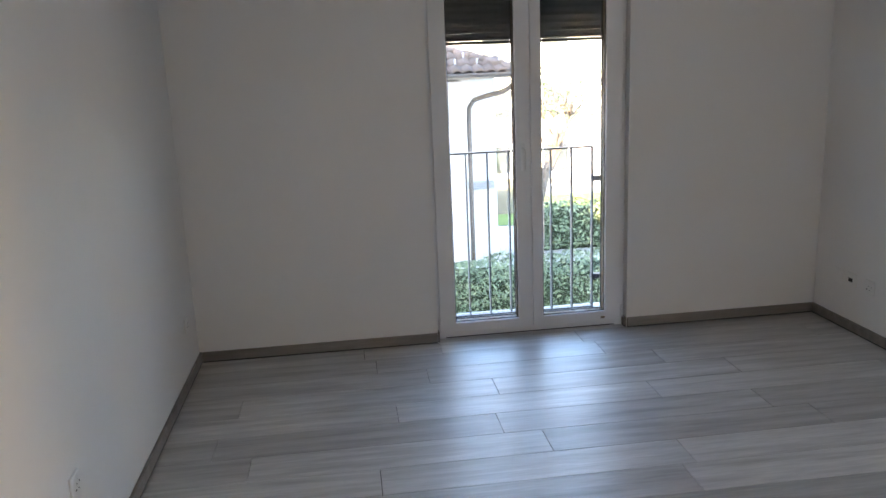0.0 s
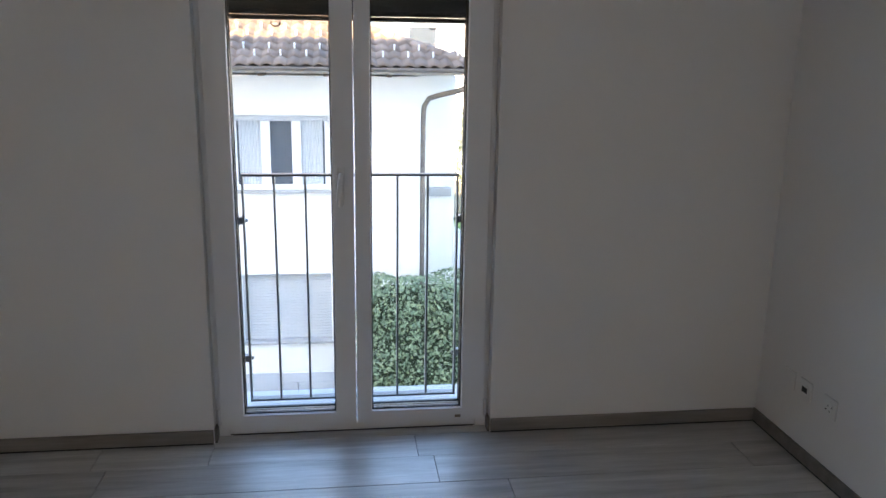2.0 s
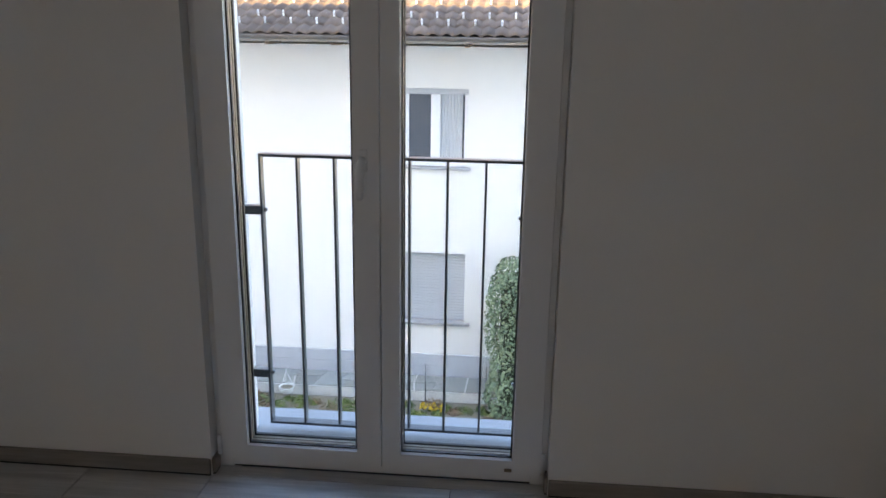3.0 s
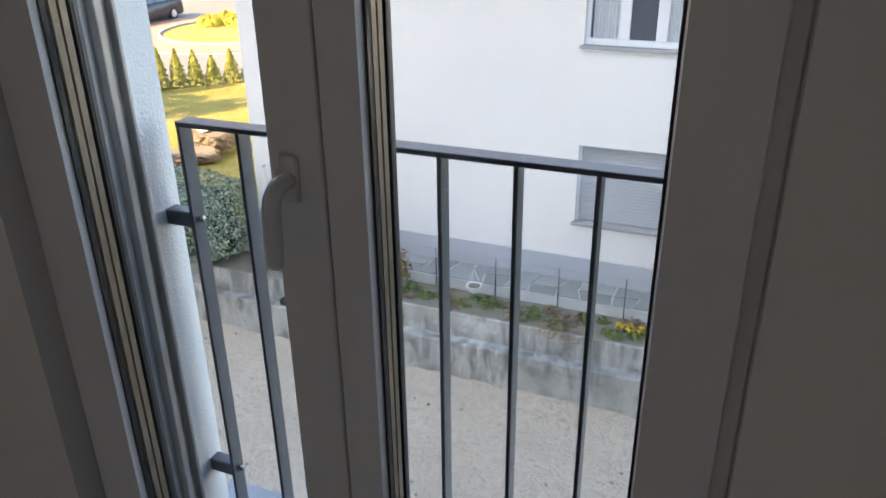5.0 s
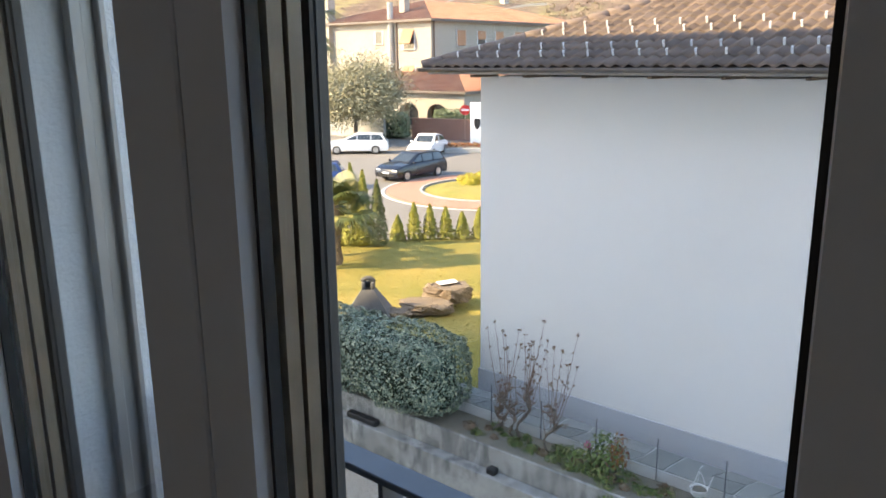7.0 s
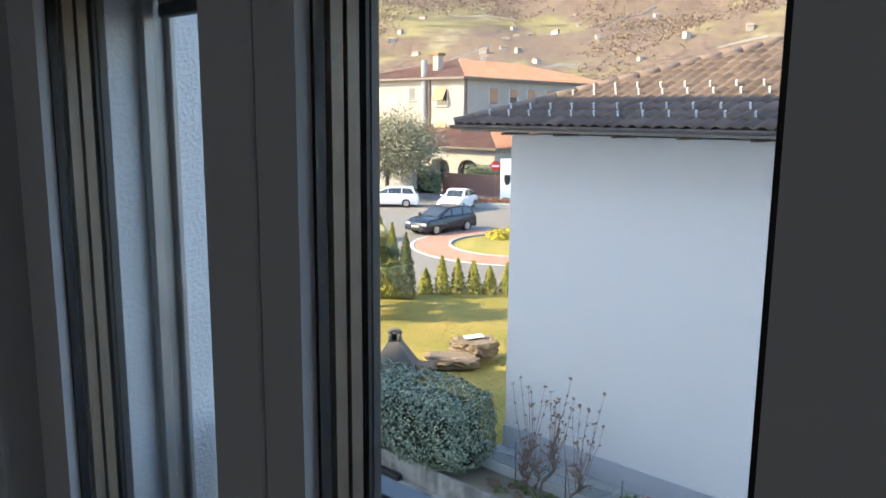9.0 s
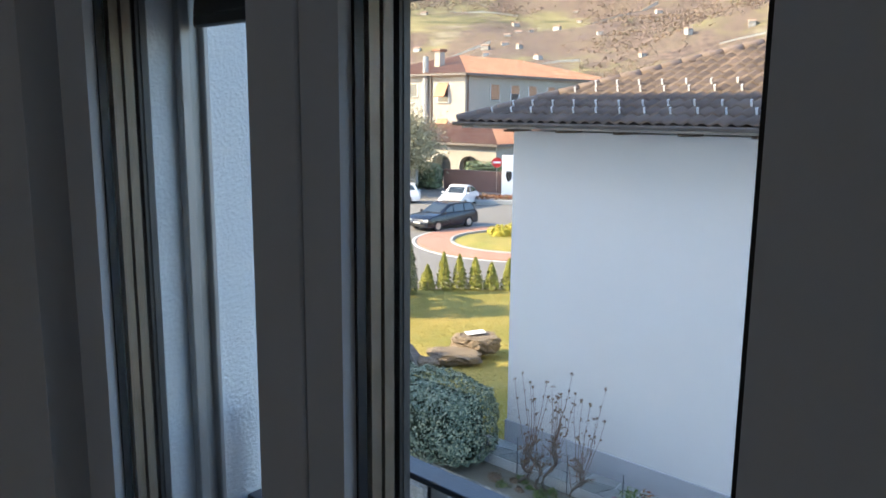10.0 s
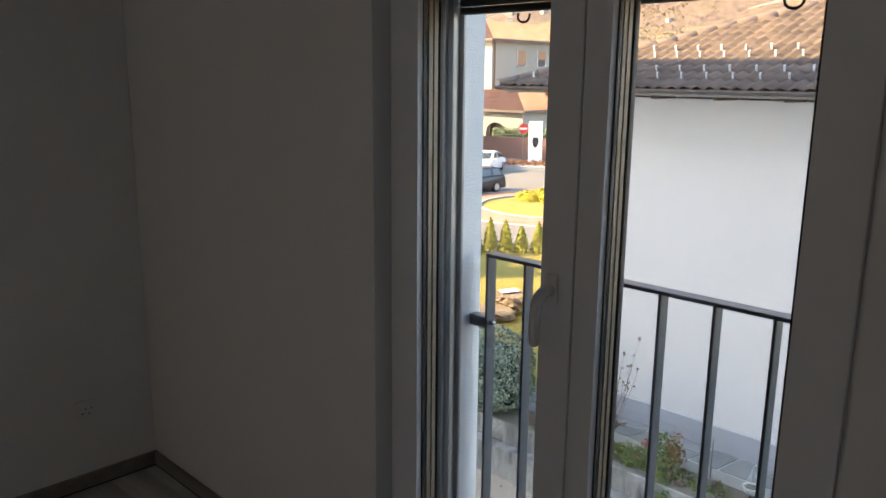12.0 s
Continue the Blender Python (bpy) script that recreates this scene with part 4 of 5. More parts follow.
def bare_shrub(x, y, z, height, stems, seed, label):
    """A pruned shrub: gnarled stems with knobs, a mop of short twigs, thin upright shoots with dry buds."""
    rng = random.Random(seed)
    jit = lambda r: Vector((rng.uniform(-r, r), rng.uniform(-r, r), rng.uniform(-r, r)))
    o = tagged(empty("bare_shrub", x, y, z), label, "shrub")
    wood, shoots, pts, nr = bmesh.new(), bmesh.new(), [], []
    for i in range(stems):
        a = math.pi * (i + 0.15) / max(1, stems - 1) + rng.uniform(-0.3, 0.3)
        lean = Vector((math.cos(a) * 0.26, math.sin(a) * 0.15, 1)).normalized()
        top = height * rng.uniform(0.36, 0.50)
        line = [lean * top * k / 9 + Vector((0.06 * math.sin(k * 1.1 + seed + i), 0.04 * math.cos(k * 1.3), -0.05)) * (k > 0) + jit(0.012) for k in range(10)]
        rad = [0.028 - 0.0013 * k + (0.016 if k in (6, 8) else 0.0) + rng.uniform(-0.004, 0.008) for k in range(10)]
        add_tube(wood, line, rad, 8)
        for k in (5, 6, 7, 8, 9):
            side = (Vector((rng.uniform(-1, 1), rng.uniform(-0.7, 0.7), rng.uniform(0.2, 0.9)))).normalized()
            spur = [line[k], line[k] + side * 0.07 + jit(0.01), line[k] + side * 0.13 + Vector((0, 0, 0.03))]
            add_tube(wood, spur, [0.017, 0.014, 0.018], 7)
            for j in range(8):
                w = (side * 0.5 + Vector((rng.uniform(-1, 1), rng.uniform(-1, 1), rng.uniform(-0.3, 1.1)))).normalized()
                base, ln = rng.choice(spur), height * rng.uniform(0.025, 0.075)
                tip = base + w * ln + jit(0.01)
                add_tube(shoots, [base, base + w * ln * 0.5 + jit(0.012), tip], [0.006, 0.0045, 0.003], 4)
                if rng.random() < 0.6:
                    pts += [tip + jit(0.01), tip + jit(0.015)]
                    nr += [tuple(jit(1)), tuple(jit(1))]
        for k in range(11):
            base = rng.choice(line[4:]) + jit(0.05)
            ln = height * rng.uniform(0.26, 0.60)
            fan = rng.uniform(-0.24, 0.24) + lean.x * 0.3
            w = Vector((fan, rng.uniform(-0.25, 0.25), 1)).normalized()
            q = [base + w * ln * f + Vector((fan * 0.10 * (1 - f) * f * 4 * ln, 0, 0)) + jit(0.010) for f in (0, 0.25, 0.5, 0.75, 1.0)]
            add_tube(shoots, q, [0.0058, 0.005, 0.0045, 0.0038, 0.003], 5)
            for f in (2, 3, 4, 4):
                d = (w + jit(0.8)).normalized()
                e = q[f] + d * rng.uniform(0.02, 0.06)
                add_tube(shoots, [q[f], e], [0.0035, 0.0025], 4)
                for _ in range(3 if f > 2 else 1):
                    pts.append(e + jit(0.014))
                    nr.append(tuple(jit(1)))
    part("stems", wood, M_BARK, o, "", True)
    part("shoots", shoots, M_TWIG, o, "thin reddish shoots")
    child_mesh("dry_flowers", leaf_mesh("dry_flowers", M_DRY, [tuple(p) for p in pts], nr, 0.050, 0.75, seed), o)
    return o


bare_shrub(-6.28, 9.45, -4.60, 2.3, 2, 2, "pruned bare shrub with knobbed stems and dry flower heads")
bare_shrub(-5.72, 9.40, -4.60, 2.15, 1, 7, "pruned bare shrub with knobbed stems and dry flower heads")
bare_shrub(-6.75, 9.50, -4.60, 1.2, 1, 9, "small bare shrub with brown twigs")

random.seed(21)
strip = [("weed_clump", "green weeds growing in the soil strip", "weeds", M_WEED)] * 3 + [("dry_plant", "dry brown plant hanging over the wall", "plant", M_DRY)]
for i in range(64):
    x = -7.1 + 8.1 * (i / 63) + random.uniform(-0.1, 0.1)
    name, label, cat, mat = random.choice(strip)
    r = random.uniform(0.09, 0.24)
    clump(name, label, cat, mat, x, random.uniform(9.10, 9.55), -4.58, r, r * 0.8, r * random.uniform(0.5, 0.9), 90, 0.09, 100 + i, 0.25, "plants along the wall")
clump("red_leaf_shrub", "small green and red shrub on the soil strip", "shrub", M_WEED, -4.62, 9.38, -4.60, 0.42, 0.34, 0.75, 420, 0.085, 60, 0.45)
clump("red_leaf_shrub", "small shrub with red young leaves", "shrub", M_REDLEAF, -4.42, 9.42, -4.35, 0.2, 0.2, 0.55, 160, 0.07, 61, 0.5)
clump("ivy_tuft", "green ivy tuft hanging down the wall", "ivy", M_WEED, -4.35, 9.0, -4.85, 0.2, 0.1, 0.3, 160, 0.075, 62, 0.6)
clump("grass_tuft", "arching tuft of long green leaves", "plant", M_WEED, -5.05, 9.36, -4.60, 0.42, 0.3, 0.42, 260, 0.16, 63, 0.12)
clump("dry_plant", "dry brown creeper hanging over the wall", "plant", M_DRY, -1.75, 9.05, -4.68, 0.55, 0.16, 0.22, 420, 0.11, 64, 0.1)
for i, x in enumerate((-0.86, -0.70, -0.56)):
    clump("yellow_flowers", "yellow spring flowers on the soil strip", "flowers", M_YELLOW, x, 9.32, -4.52, 0.09, 0.08, 0.12, 40, 0.045, 70 + i, 0.7, "yellow flowers")
clump("pink_flowers", "small magenta flowers among the weeds", "flowers", M_PINK, -4.98, 9.5, -4.30, 0.10, 0.08, 0.12, 26, 0.05, 76, 0.7)

# hanging basket on the fence
basket = tagged(empty("hanging_basket", -3.22, 9.52, -4.46), "white plastic hanging pot on thin chains", "pot")
basket.matrix_basis = pose(-3.22, 9.52, -4.46) @ Matrix.Scale(0.82, 4)
bm = bmesh.new()
prof, n = [(0.085, 0.0), (0.13, 0.05), (0.15, 0.13), (0.158, 0.15), (0.146, 0.15), (0.138, 0.12)], 20
rings = [[bm.verts.new((r * math.cos(2 * math.pi * k / n), r * math.sin(2 * math.pi * k / n), z)) for k in range(n)] for r, z in prof]
for a, b in zip(rings, rings[1:]):
    for k in range(n):
        bm.faces.new((a[k], a[(k + 1) % n], b[(k + 1) % n], b[k]))
bm.faces.new(rings[0][::-1])
part("pot", bm, M_SOCKET, basket, "", True)
part("soil", add_cyl(bmesh.new(), (0, 0, 0.10), (0, 0, 0.12), 0.137, n=20), M_SOIL, basket)
for k in range(3):
    a = 2 * math.pi * k / 3
    part("chain", add_tube(bmesh.new(), [(0.15 * math.cos(a), 0.15 * math.sin(a), 0.15), (0.02 * math.cos(a), 0.02 * math.sin(a), 0.46)], 0.006, 5), M_SOCKET, basket)
part("hook", add_tube(bmesh.new(), [(0, 0, 0.46), (0, 0, 0.52), (0.02, 0.05, 0.55), (0.02, 0.11, 0.52)], 0.007, 6), M_SOCKET, basket)

# boxes lying on the ledge
for x, ln in ((-9.35, 0.75), (-6.35, 0.16)):
    b = tagged(part("cable_box", box(-ln / 2, ln / 2, -0.07, 0.07, 0, 0.11, 0.02, 2), M_DARK), "black plastic box lying on the concrete ledge", "box")
    b.matrix_basis = pose(x, GY - 0.11, -4.97)


# ---- lawn: barbecue, stone seat, palms, cypresses ----
def barbecue(x, y, z):
    o = tagged(empty("barbecue", x, y, z, 38), "grey cast-stone garden barbecue with a hood and chimney", "barbecue")
    part("base", box(-0.5, 0.5, -0.4, 0.4, -0.1, 0.42, 0.02), M_STONE, o)
    bm = bmesh.new()
    lo = [bm.verts.new(p) for p in ((-0.56, -0.42, 0.42), (0.56, -0.42, 0.42), (0.56, 0.42, 0.42), (-0.56, 0.42, 0.42))]
    hi = [bm.verts.new(p) for p in ((-0.15, -0.14, 1.05), (0.15, -0.14, 1.05), (0.15, 0.14, 1.05), (-0.15, 0.14, 1.05))]
    for i in range(4):
        bm.faces.new((lo[i], lo[(i + 1) % 4], hi[(i + 1) % 4], hi[i]))
    bm.faces.new(lo[::-1])
    bm.faces.new(hi)
    part("hood", bm, M_STONE, o)
    bm = bmesh.new()
    for q in ((-0.15, -0.07, -0.14, 0.14), (0.07, 0.15, -0.14, 0.14), (-0.068, 0.068, 0.08, 0.14)):
        add_box(bm, q[0], q[1], q[2], q[3], 1.051, 1.22, 0.006)
    add_tube(bm, [(0.14 * math.cos(a), 0, 1.22 + 0.09 * math.sin(a)) for a in [math.pi * k / 6 for k in range(7)]], 0.055, 8)
    part("chimney", bm, M_STONE, o, "", True)
    part("flue_opening", box(-0.066, 0.066, 0.02, 0.078, 1.052, 1.2), M_DARK, o)


barbecue(-12.75, 12.35, -4.9)

random.seed(4)


def boulder(name, label, x, y, z, sx, sy, sz, rot, mat, seed):
    bm = bmesh.new()
    bmesh.ops.create_icosphere(bm, subdivisions=4, radius=1)
    for v in bm.verts:
        d = v.co.copy()
        v.co = d * (1 + 0.25 * noise.noise(d * 1.3 + Vector((seed, 0, 0))) + 0.30 * abs(noise.noise(d * 2.9 + Vector((0, seed, 0)))) - 0.12 * abs(noise.noise(d * 8.0)) + (0.10 if math.sin(9 * d.z + 3 * noise.noise(d * 2)) > 0.2 else 0.0))
        v.co.z = max(min(v.co.z, 0.50 + 0.07 * noise.noise(d * 4)), -0.7)
        v.co = Vector((v.co.x * sx, v.co.y * sy, v.co.z * sz))
    o = tagged(part(name, bm, mat, None, "", False), label, "rock")
    o.matrix_basis = pose(x, y, z, 0, 0, rot)
    return o


boulder("flat_boulder", "weathered brown layered boulder lying on the lawn", -11.97, 13.58, -4.44, 0.64, 0.40, 0.22, 42, M_LOG, 3)
boulder("flat_boulder", "broad flat-topped weathered boulder on the lawn", -12.03, 14.45, -4.27, 0.55, 0.46, 0.34, 42, M_LOG, 8)
boulder("small_boulder", "small pale stone beside the boulders", -12.2, 12.75, -4.5, 0.32, 0.26, 0.22, 10, M_LOG, 12)
b = tagged(part("white_board", box(-0.25, 0.25, -0.16, 0.16, 0, 0.02, 0.006), M_PAPER), "white board lying on the flat boulder", "board")
b.matrix_basis = pose(-12.06, 14.48, -4.06, 0, -3, 60)


def cypress(x, y, z, h, r, seed, mat, label):
    rng = np.random.default_rng(seed)
    o = tagged(empty("cypress", x, y, z), label, "conifer", "cypresses along the road")
    part("trunk", add_cyl(bmesh.new(), (0, 0, -0.1), (0, 0, h * 0.7), 0.04, 0.012, 8), M_BARK, o)
    n = int(2600 * max(0.6, h / 2))
    t = rng.uniform(0.03, 1, n) ** 1.1
    a = rng.uniform(0, 2 * math.pi, n)
    prof_ = np.minimum(1.0, t * 6 + 0.55) * (1 - t) ** 0.72
    lump = 1 + 0.22 * np.sin(a * 3 + t * 17 + seed) * np.cos(t * 23)
    rr = r * prof_ * lump * rng.uniform(0.72, 1.05, n)
    p = np.stack([rr * np.cos(a), rr * np.sin(a), t * h], 1)
    q = np.stack([np.cos(a), np.sin(a), np.full(n, 0.9)], 1)
    child_mesh("foliage", leaf_mesh("foliage", mat, p, q, 0.10, 0.5, seed), o)
    return o


GOLD, DARKG = "small golden-green conifer planted in a row beside the road", "tall golden-green conifer beside the lawn"
road_line = lambda px: (px, px + 39.6)
for i, (px, h) in enumerate(((-19.36, 0.95), (-18.93, 1.45), (-18.51, 1.35), (-18.09, 1.25), (-17.66, 1.05), (-17.2, 1.2), (-16.75, 1.1), (-16.3, 1.2))):
    x, y = road_line(px)
    cypress(x, y, lawn_z(x, y), h, 0.34, 30 + i, M_CYPRESS, GOLD)
for i, (x, y, h, mat) in enumerate(((-19.85, 18.4, 3.0, M_CYPRESS), (-19.5, 18.65, 2.75, M_CYPRESS), (-19.1, 18.95, 2.4, M_DARKCYP), (-20.3, 18.2, 2.1, M_CYPRESS), (-20.8, 17.9, 2.2, M_CYPRESS))):
    cypress(x, y, lawn_z(x, y), h, 0.42, 50 + i, mat, DARKG)


def fan_palm(x, y, z, trunk_h, fronds, size, seed, label):
    rng = random.Random(seed)
    o = tagged(empty("fan_palm", x, y, z), label, "palm")
    bm = bmesh.new()
    pts = [(0.05 * math.sin(k * 0.9), 0.04 * math.cos(k), -0.1 + (trunk_h + 0.1) * k / 12) for k in range(13)]
    add_tube(bm, pts, [0.16 + 0.02 * (k % 2) for k in range(13)], 10)
    part("trunk", bm, M_BARK, o, "shaggy brown trunk")
    for f in range(fronds):
        az, el = 2.4 * f + rng.uniform(-0.3, 0.3), rng.uniform(-0.75, 1.1)
        way = Vector((math.cos(az) * math.cos(el), math.sin(az) * math.cos(el), math.sin(el)))
        base = Vector((0, 0, trunk_h - 0.05))
        ln = size * rng.uniform(0.75, 1.05)
        hub = base + way * ln * 0.55 + Vector((0, 0, -0.10 * ln))
        bm = bmesh.new()
        add_tube(bm, [base, base.lerp(hub, 0.6) + Vector((0, 0, 0.04)), hub], [0.018, 0.013, 0.009], 5)
        side = way.cross(Vector((0, 0, 1))).normalized()
        up = side.cross(way)
        for k in range(26):
            t = -1.9 + 3.8 * k / 25
            d = (way * math.cos(t) + side * math.sin(t)).normalized()
            l2 = ln * 0.55 * (1 - 0.10 * abs(t))
            w = 0.018 * size
            m_ = hub + d * l2 * 0.6 + up * 0.02
            tip = hub + d * l2 + Vector((0, 0, -0.30 * l2 - rng.uniform(0, 0.08)))
            s2 = d.cross(up).normalized() * w
            v = [bm.verts.new(c) for c in (hub, m_ + s2, tip, m_ - s2)]
            bm.faces.new(v)
        part("frond", bm, M_PALM, o)
    return o


cypress(4.75, 27.2, -4.46, 5.6, 0.62, 71, M_PINE, "tall dark green conifer behind the low brown wall")

fan_palm(-18.55, 14.45, -4.7, 7.5, 34, 2.2, 3, "tall fan palm with drooping green fronds")
fan_palm(-17.9, 15.9, -4.7, 1.8, 32, 1.6, 8, "low fan palm on the lawn")
fan_palm(-19.3, 16.6, -4.75, 1.9, 20, 1.2, 9, "low fan palm on the lawn")


# ---- roundabout and road ----
def ring(name, mat, r0, r1, z0, z1, label, parent=None, n=72):
    bm = bmesh.new()
    rows_ = []
    for r, z in ((r0, z0), (r0, z1), (r1, z1), (r1, z0)):
        rows_.append([bm.verts.new((r * math.cos(2 * math.pi * k / n), r * math.sin(2 * math.pi * k / n), z)) for k in range(n)])
    for a, b in zip(rows_, rows_[1:]):
        for k in range(n):
            bm.faces.new((a[k], a[(k + 1) % n], b[(k + 1) % n], b[k]))
    return part(name, bm, mat, parent, label)


island = tagged(empty("roundabout", -23.75, 31.95, -5.12), "roundabout with red paving ring, grass and yellow bushes", "roundabout", kind="structure")
ring("outer_line", M_LINE, 5.66, 5.82, 0.0, 0.02, "white outer line", island)
ring("paved_ring", M_REDPAVE, 3.85, 5.53, 0.0, 0.05, "red paved ring", island)
ring("kerb", M_KERB, 3.68, 3.82, 0.0, 0.10, "pale granite kerb", island)
part("grass_mound", add_cyl(bmesh.new(), (0, 0, 0.0), (0, 0, 0.16), 3.6, 2.6, 48), M_LAWN, island, "yellowish grass")
for i, (dx, dy) in enumerate(((-1.5, 0.7), (-0.9, 1.3), (-0.2, 0.9), (-0.9, 0.2), (0.3, 1.6), (-0.3, 1.9), (0.5, 0.4), (-1.3, 1.8))):
    clump("yellow_bush", "yellow-leaved bush on the roundabout", "bush", M_YBUSH, -24.4 + dx, 31.9 + dy, -4.97, 0.78, 0.78, 0.48, 460, 0.17, 80 + i, 0.5, "bushes on the roundabout")


def car(name, label, x, y, heading, paint, length, width, height, kind):
    """kind: estate, beetle or van. Nose towards +x of the car's own axes."""
    o = tagged(empty(name, x, y, -5.12, heading), label, "car")
    L, W, H = length / 2, width / 2, height
    if kind == "estate":
        low = [(-L, 0.35), (-L + 0.03, 0.75), (-L + 0.12, 0.95), (L * 0.35, 0.98), (L * 0.80, 0.88), (L - 0.08, 0.72), (L, 0.5), (L - 0.05, 0.24), (-L + 0.1, 0.22)]
        roof_ = [(-L + 0.14, 0.93), (-L + 0.42, H - 0.06), (-L * 0.4, H), (L * 0.05, H - 0.03), (L * 0.46, 0.96)]
    elif kind == "van":
        low = [(-L, 0.35), (-L, 1.0), (L * 0.55, 1.02), (L * 0.85, 0.95), (L, 0.7), (L - 0.02, 0.25), (-L + 0.05, 0.24)]
        roof_ = [(-L + 0.02, 0.98), (-L + 0.08, H - 0.08), (-L + 0.3, H), (L * 0.3, H - 0.02), (L * 0.7, 0.99)]
    else:
        low = [(-L, 0.45), (-L + 0.12, 0.75), (-L + 0.5, 0.93), (L * 0.3, 0.95), (L * 0.62, 0.92), (L - 0.15, 0.72), (L, 0.48), (L - 0.06, 0.24), (-L + 0.08, 0.24)]
        roof_ = [(-L + 0.35, 0.90), (-L * 0.55, H - 0.18), (-L * 0.12, H), (L * 0.16, H - 0.04), (L * 0.47, 0.94)]
    def loft(profile, w0, w1, zmid):
        bm = bmesh.new()
        zs = [p[1] for p in profile]
        lo, hi = min(zs), max(zs)
        cols = []
        for s in (-1, 1):
            cols.append([bm.verts.new((px, s * (w0 + (w1 - w0) * (pz - lo) / (hi - lo)), pz)) for px, pz in profile])
        n_ = len(profile)
        for k in range(n_):
            bm.faces.new((cols[0][k], cols[0][(k + 1) % n_], cols[1][(k + 1) % n_], cols[1][k]))
        bm.faces.new(cols[0])
        bm.faces.new(cols[1][::-1])
        bmesh.ops.bevel(bm, geom=list(bm.edges), offset=0.05, segments=2, affect="EDGES", profile=0.6, clamp_overlap=True)
        return bm
    part("body", loft(low, W, W - 0.03, 0), paint, o, "", True)
    part("cabin", loft(roof_, W - 0.06, W - 0.24, 0), paint, o, "", True)
    gx, gz = sum(p[0] for p in roof_) / len(roof_), 0.5 * (0.95 + H)
    side = [(gx + (px - gx) * 0.86, gz + (pz - gz) * 0.72) for px, pz in roof_]
    bm = bmesh.new()
    for s in (-1, 1):
        wv = lambda pz: (W - 0.06) + (-0.18) * (pz - 0.93) / (H - 0.93)
        a_ = [bm.verts.new((px, s * (wv(pz) - 0.02), pz)) for px, pz in side]
        b_ = [bm.verts.new((px, s * (wv(pz) + 0.012), pz)) for px, pz in side]
        for k in range(len(side)):
            bm.faces.new((a_[k], a_[(k + 1) % len(side)], b_[(k + 1) % len(side)], b_[k]))
        bm.faces.new(b_)
    part("side_windows", bm, M_CARGLASS, o, "dark side windows")
    for (xa, za), (xb, zb), name_ in ((roof_[3], roof_[4], "windscreen"), (roof_[1], roof_[0], "rear_window")):
        out = 0.014 if xb > xa else -0.014
        p0, p1 = (xa + (xb - xa) * 0.14, za + (zb - za) * 0.14), (xa + (xb - xa) * 0.90, za + (zb - za) * 0.90)
        prof = [(p0[0] - out, p0[1] - 0.02), (p1[0] - out, p1[1] - 0.02), (p1[0] + out, p1[1] + 0.014), (p0[0] + out, p0[1] + 0.014)]
        part(name_, prism(prof, "y", -W + 0.30, W - 0.30), M_CARGLASS, o)
    cx = [p[0] for p in roof_[1:-1]]
    top = [(roof_[1][0] - 0.03, roof_[1][1] - 0.02), (roof_[2][0], H + 0.012), (roof_[3][0], roof_[3][1] + 0.012), (roof_[3][0] + 0.12, roof_[3][1] - 0.07), (roof_[1][0] + 0.02, roof_[1][1] - 0.08)]
    part("roof", loft(top, W - 0.215, W - 0.20, 0), paint, o, "", True)
    for s in (-1, 1):
        for px in ([-0.45 * L, -0.02 * L] if kind != "beetle" else [-0.05 * L]):
            part("pillar", add_tube(bmesh.new(), [(px, s * (W - 0.05), 0.93), (px - 0.03, s * (W - 0.20), H - 0.08)], [0.035, 0.03], 6), paint, o)
        part("mirror", add_box(bmesh.new(), L * 0.36, L * 0.36 + 0.1, min(s * W, s * (W + 0.16)), max(s * W, s * (W + 0.16)), 0.95, 1.08, 0.02), paint, o)
        part("headlamp", add_box(bmesh.new(), L - 0.22, L - 0.03, min(s * (W - 0.42), s * (W - 0.08)), max(s * (W - 0.42), s * (W - 0.08)), 0.58, 0.70, 0.03), M_LAMP, o, "clear headlamp")
        for px in (-L * 0.60, L * 0.62):
            yw = s * (W - 0.10)
            wheel = part("wheel", add_cyl(bmesh.new(), (px, yw - s * 0.10, 0.31), (px, yw + s * 0.11, 0.31), 0.31, n=24), M_TYRE, o)
            part("rim", add_cyl(bmesh.new(), (px, yw + s * 0.10, 0.31), (px, yw + s * 0.118, 0.31), 0.20, n=16), M_RIM, wheel, "silver rim")
    part("bumper", add_box(bmesh.new(), L - 0.06, L + 0.01, -W + 0.25, W - 0.25, 0.30, 0.44, 0.02), M_DARK, o)
    part("number_plate", add_box(bmesh.new(), L + 0.011, L + 0.02, -0.26, 0.26, 0.46, 0.56, 0.004), M_PAPER, o)
    return o


car("estate_car", "white estate car parked at the edge of the road", -41.5, 39.05, 222, M_WHITECAR, 4.6, 1.8, 1.47, "estate")
car("compact_car", "white rounded compact car on the road", -36.6, 41.3, 292, M_WHITECAR, 4.1, 1.75, 1.5, "beetle")
car("estate_car", "dark blue estate car driving round the roundabout", -30.1, 32.6, 270, M_DARKCAR, 4.3, 1.76, 1.48, "estate")
car("delivery_van", "white van parked behind the cars", -46.6, 38.2, 300, M_WHITECAR, 4.6, 1.9, 1.95, "van")
car("compact_car", "blue compact car behind the conifers", -31.8, 26.4, 225, M_BLUECAR, 3.9, 1.7, 1.45, "estate")

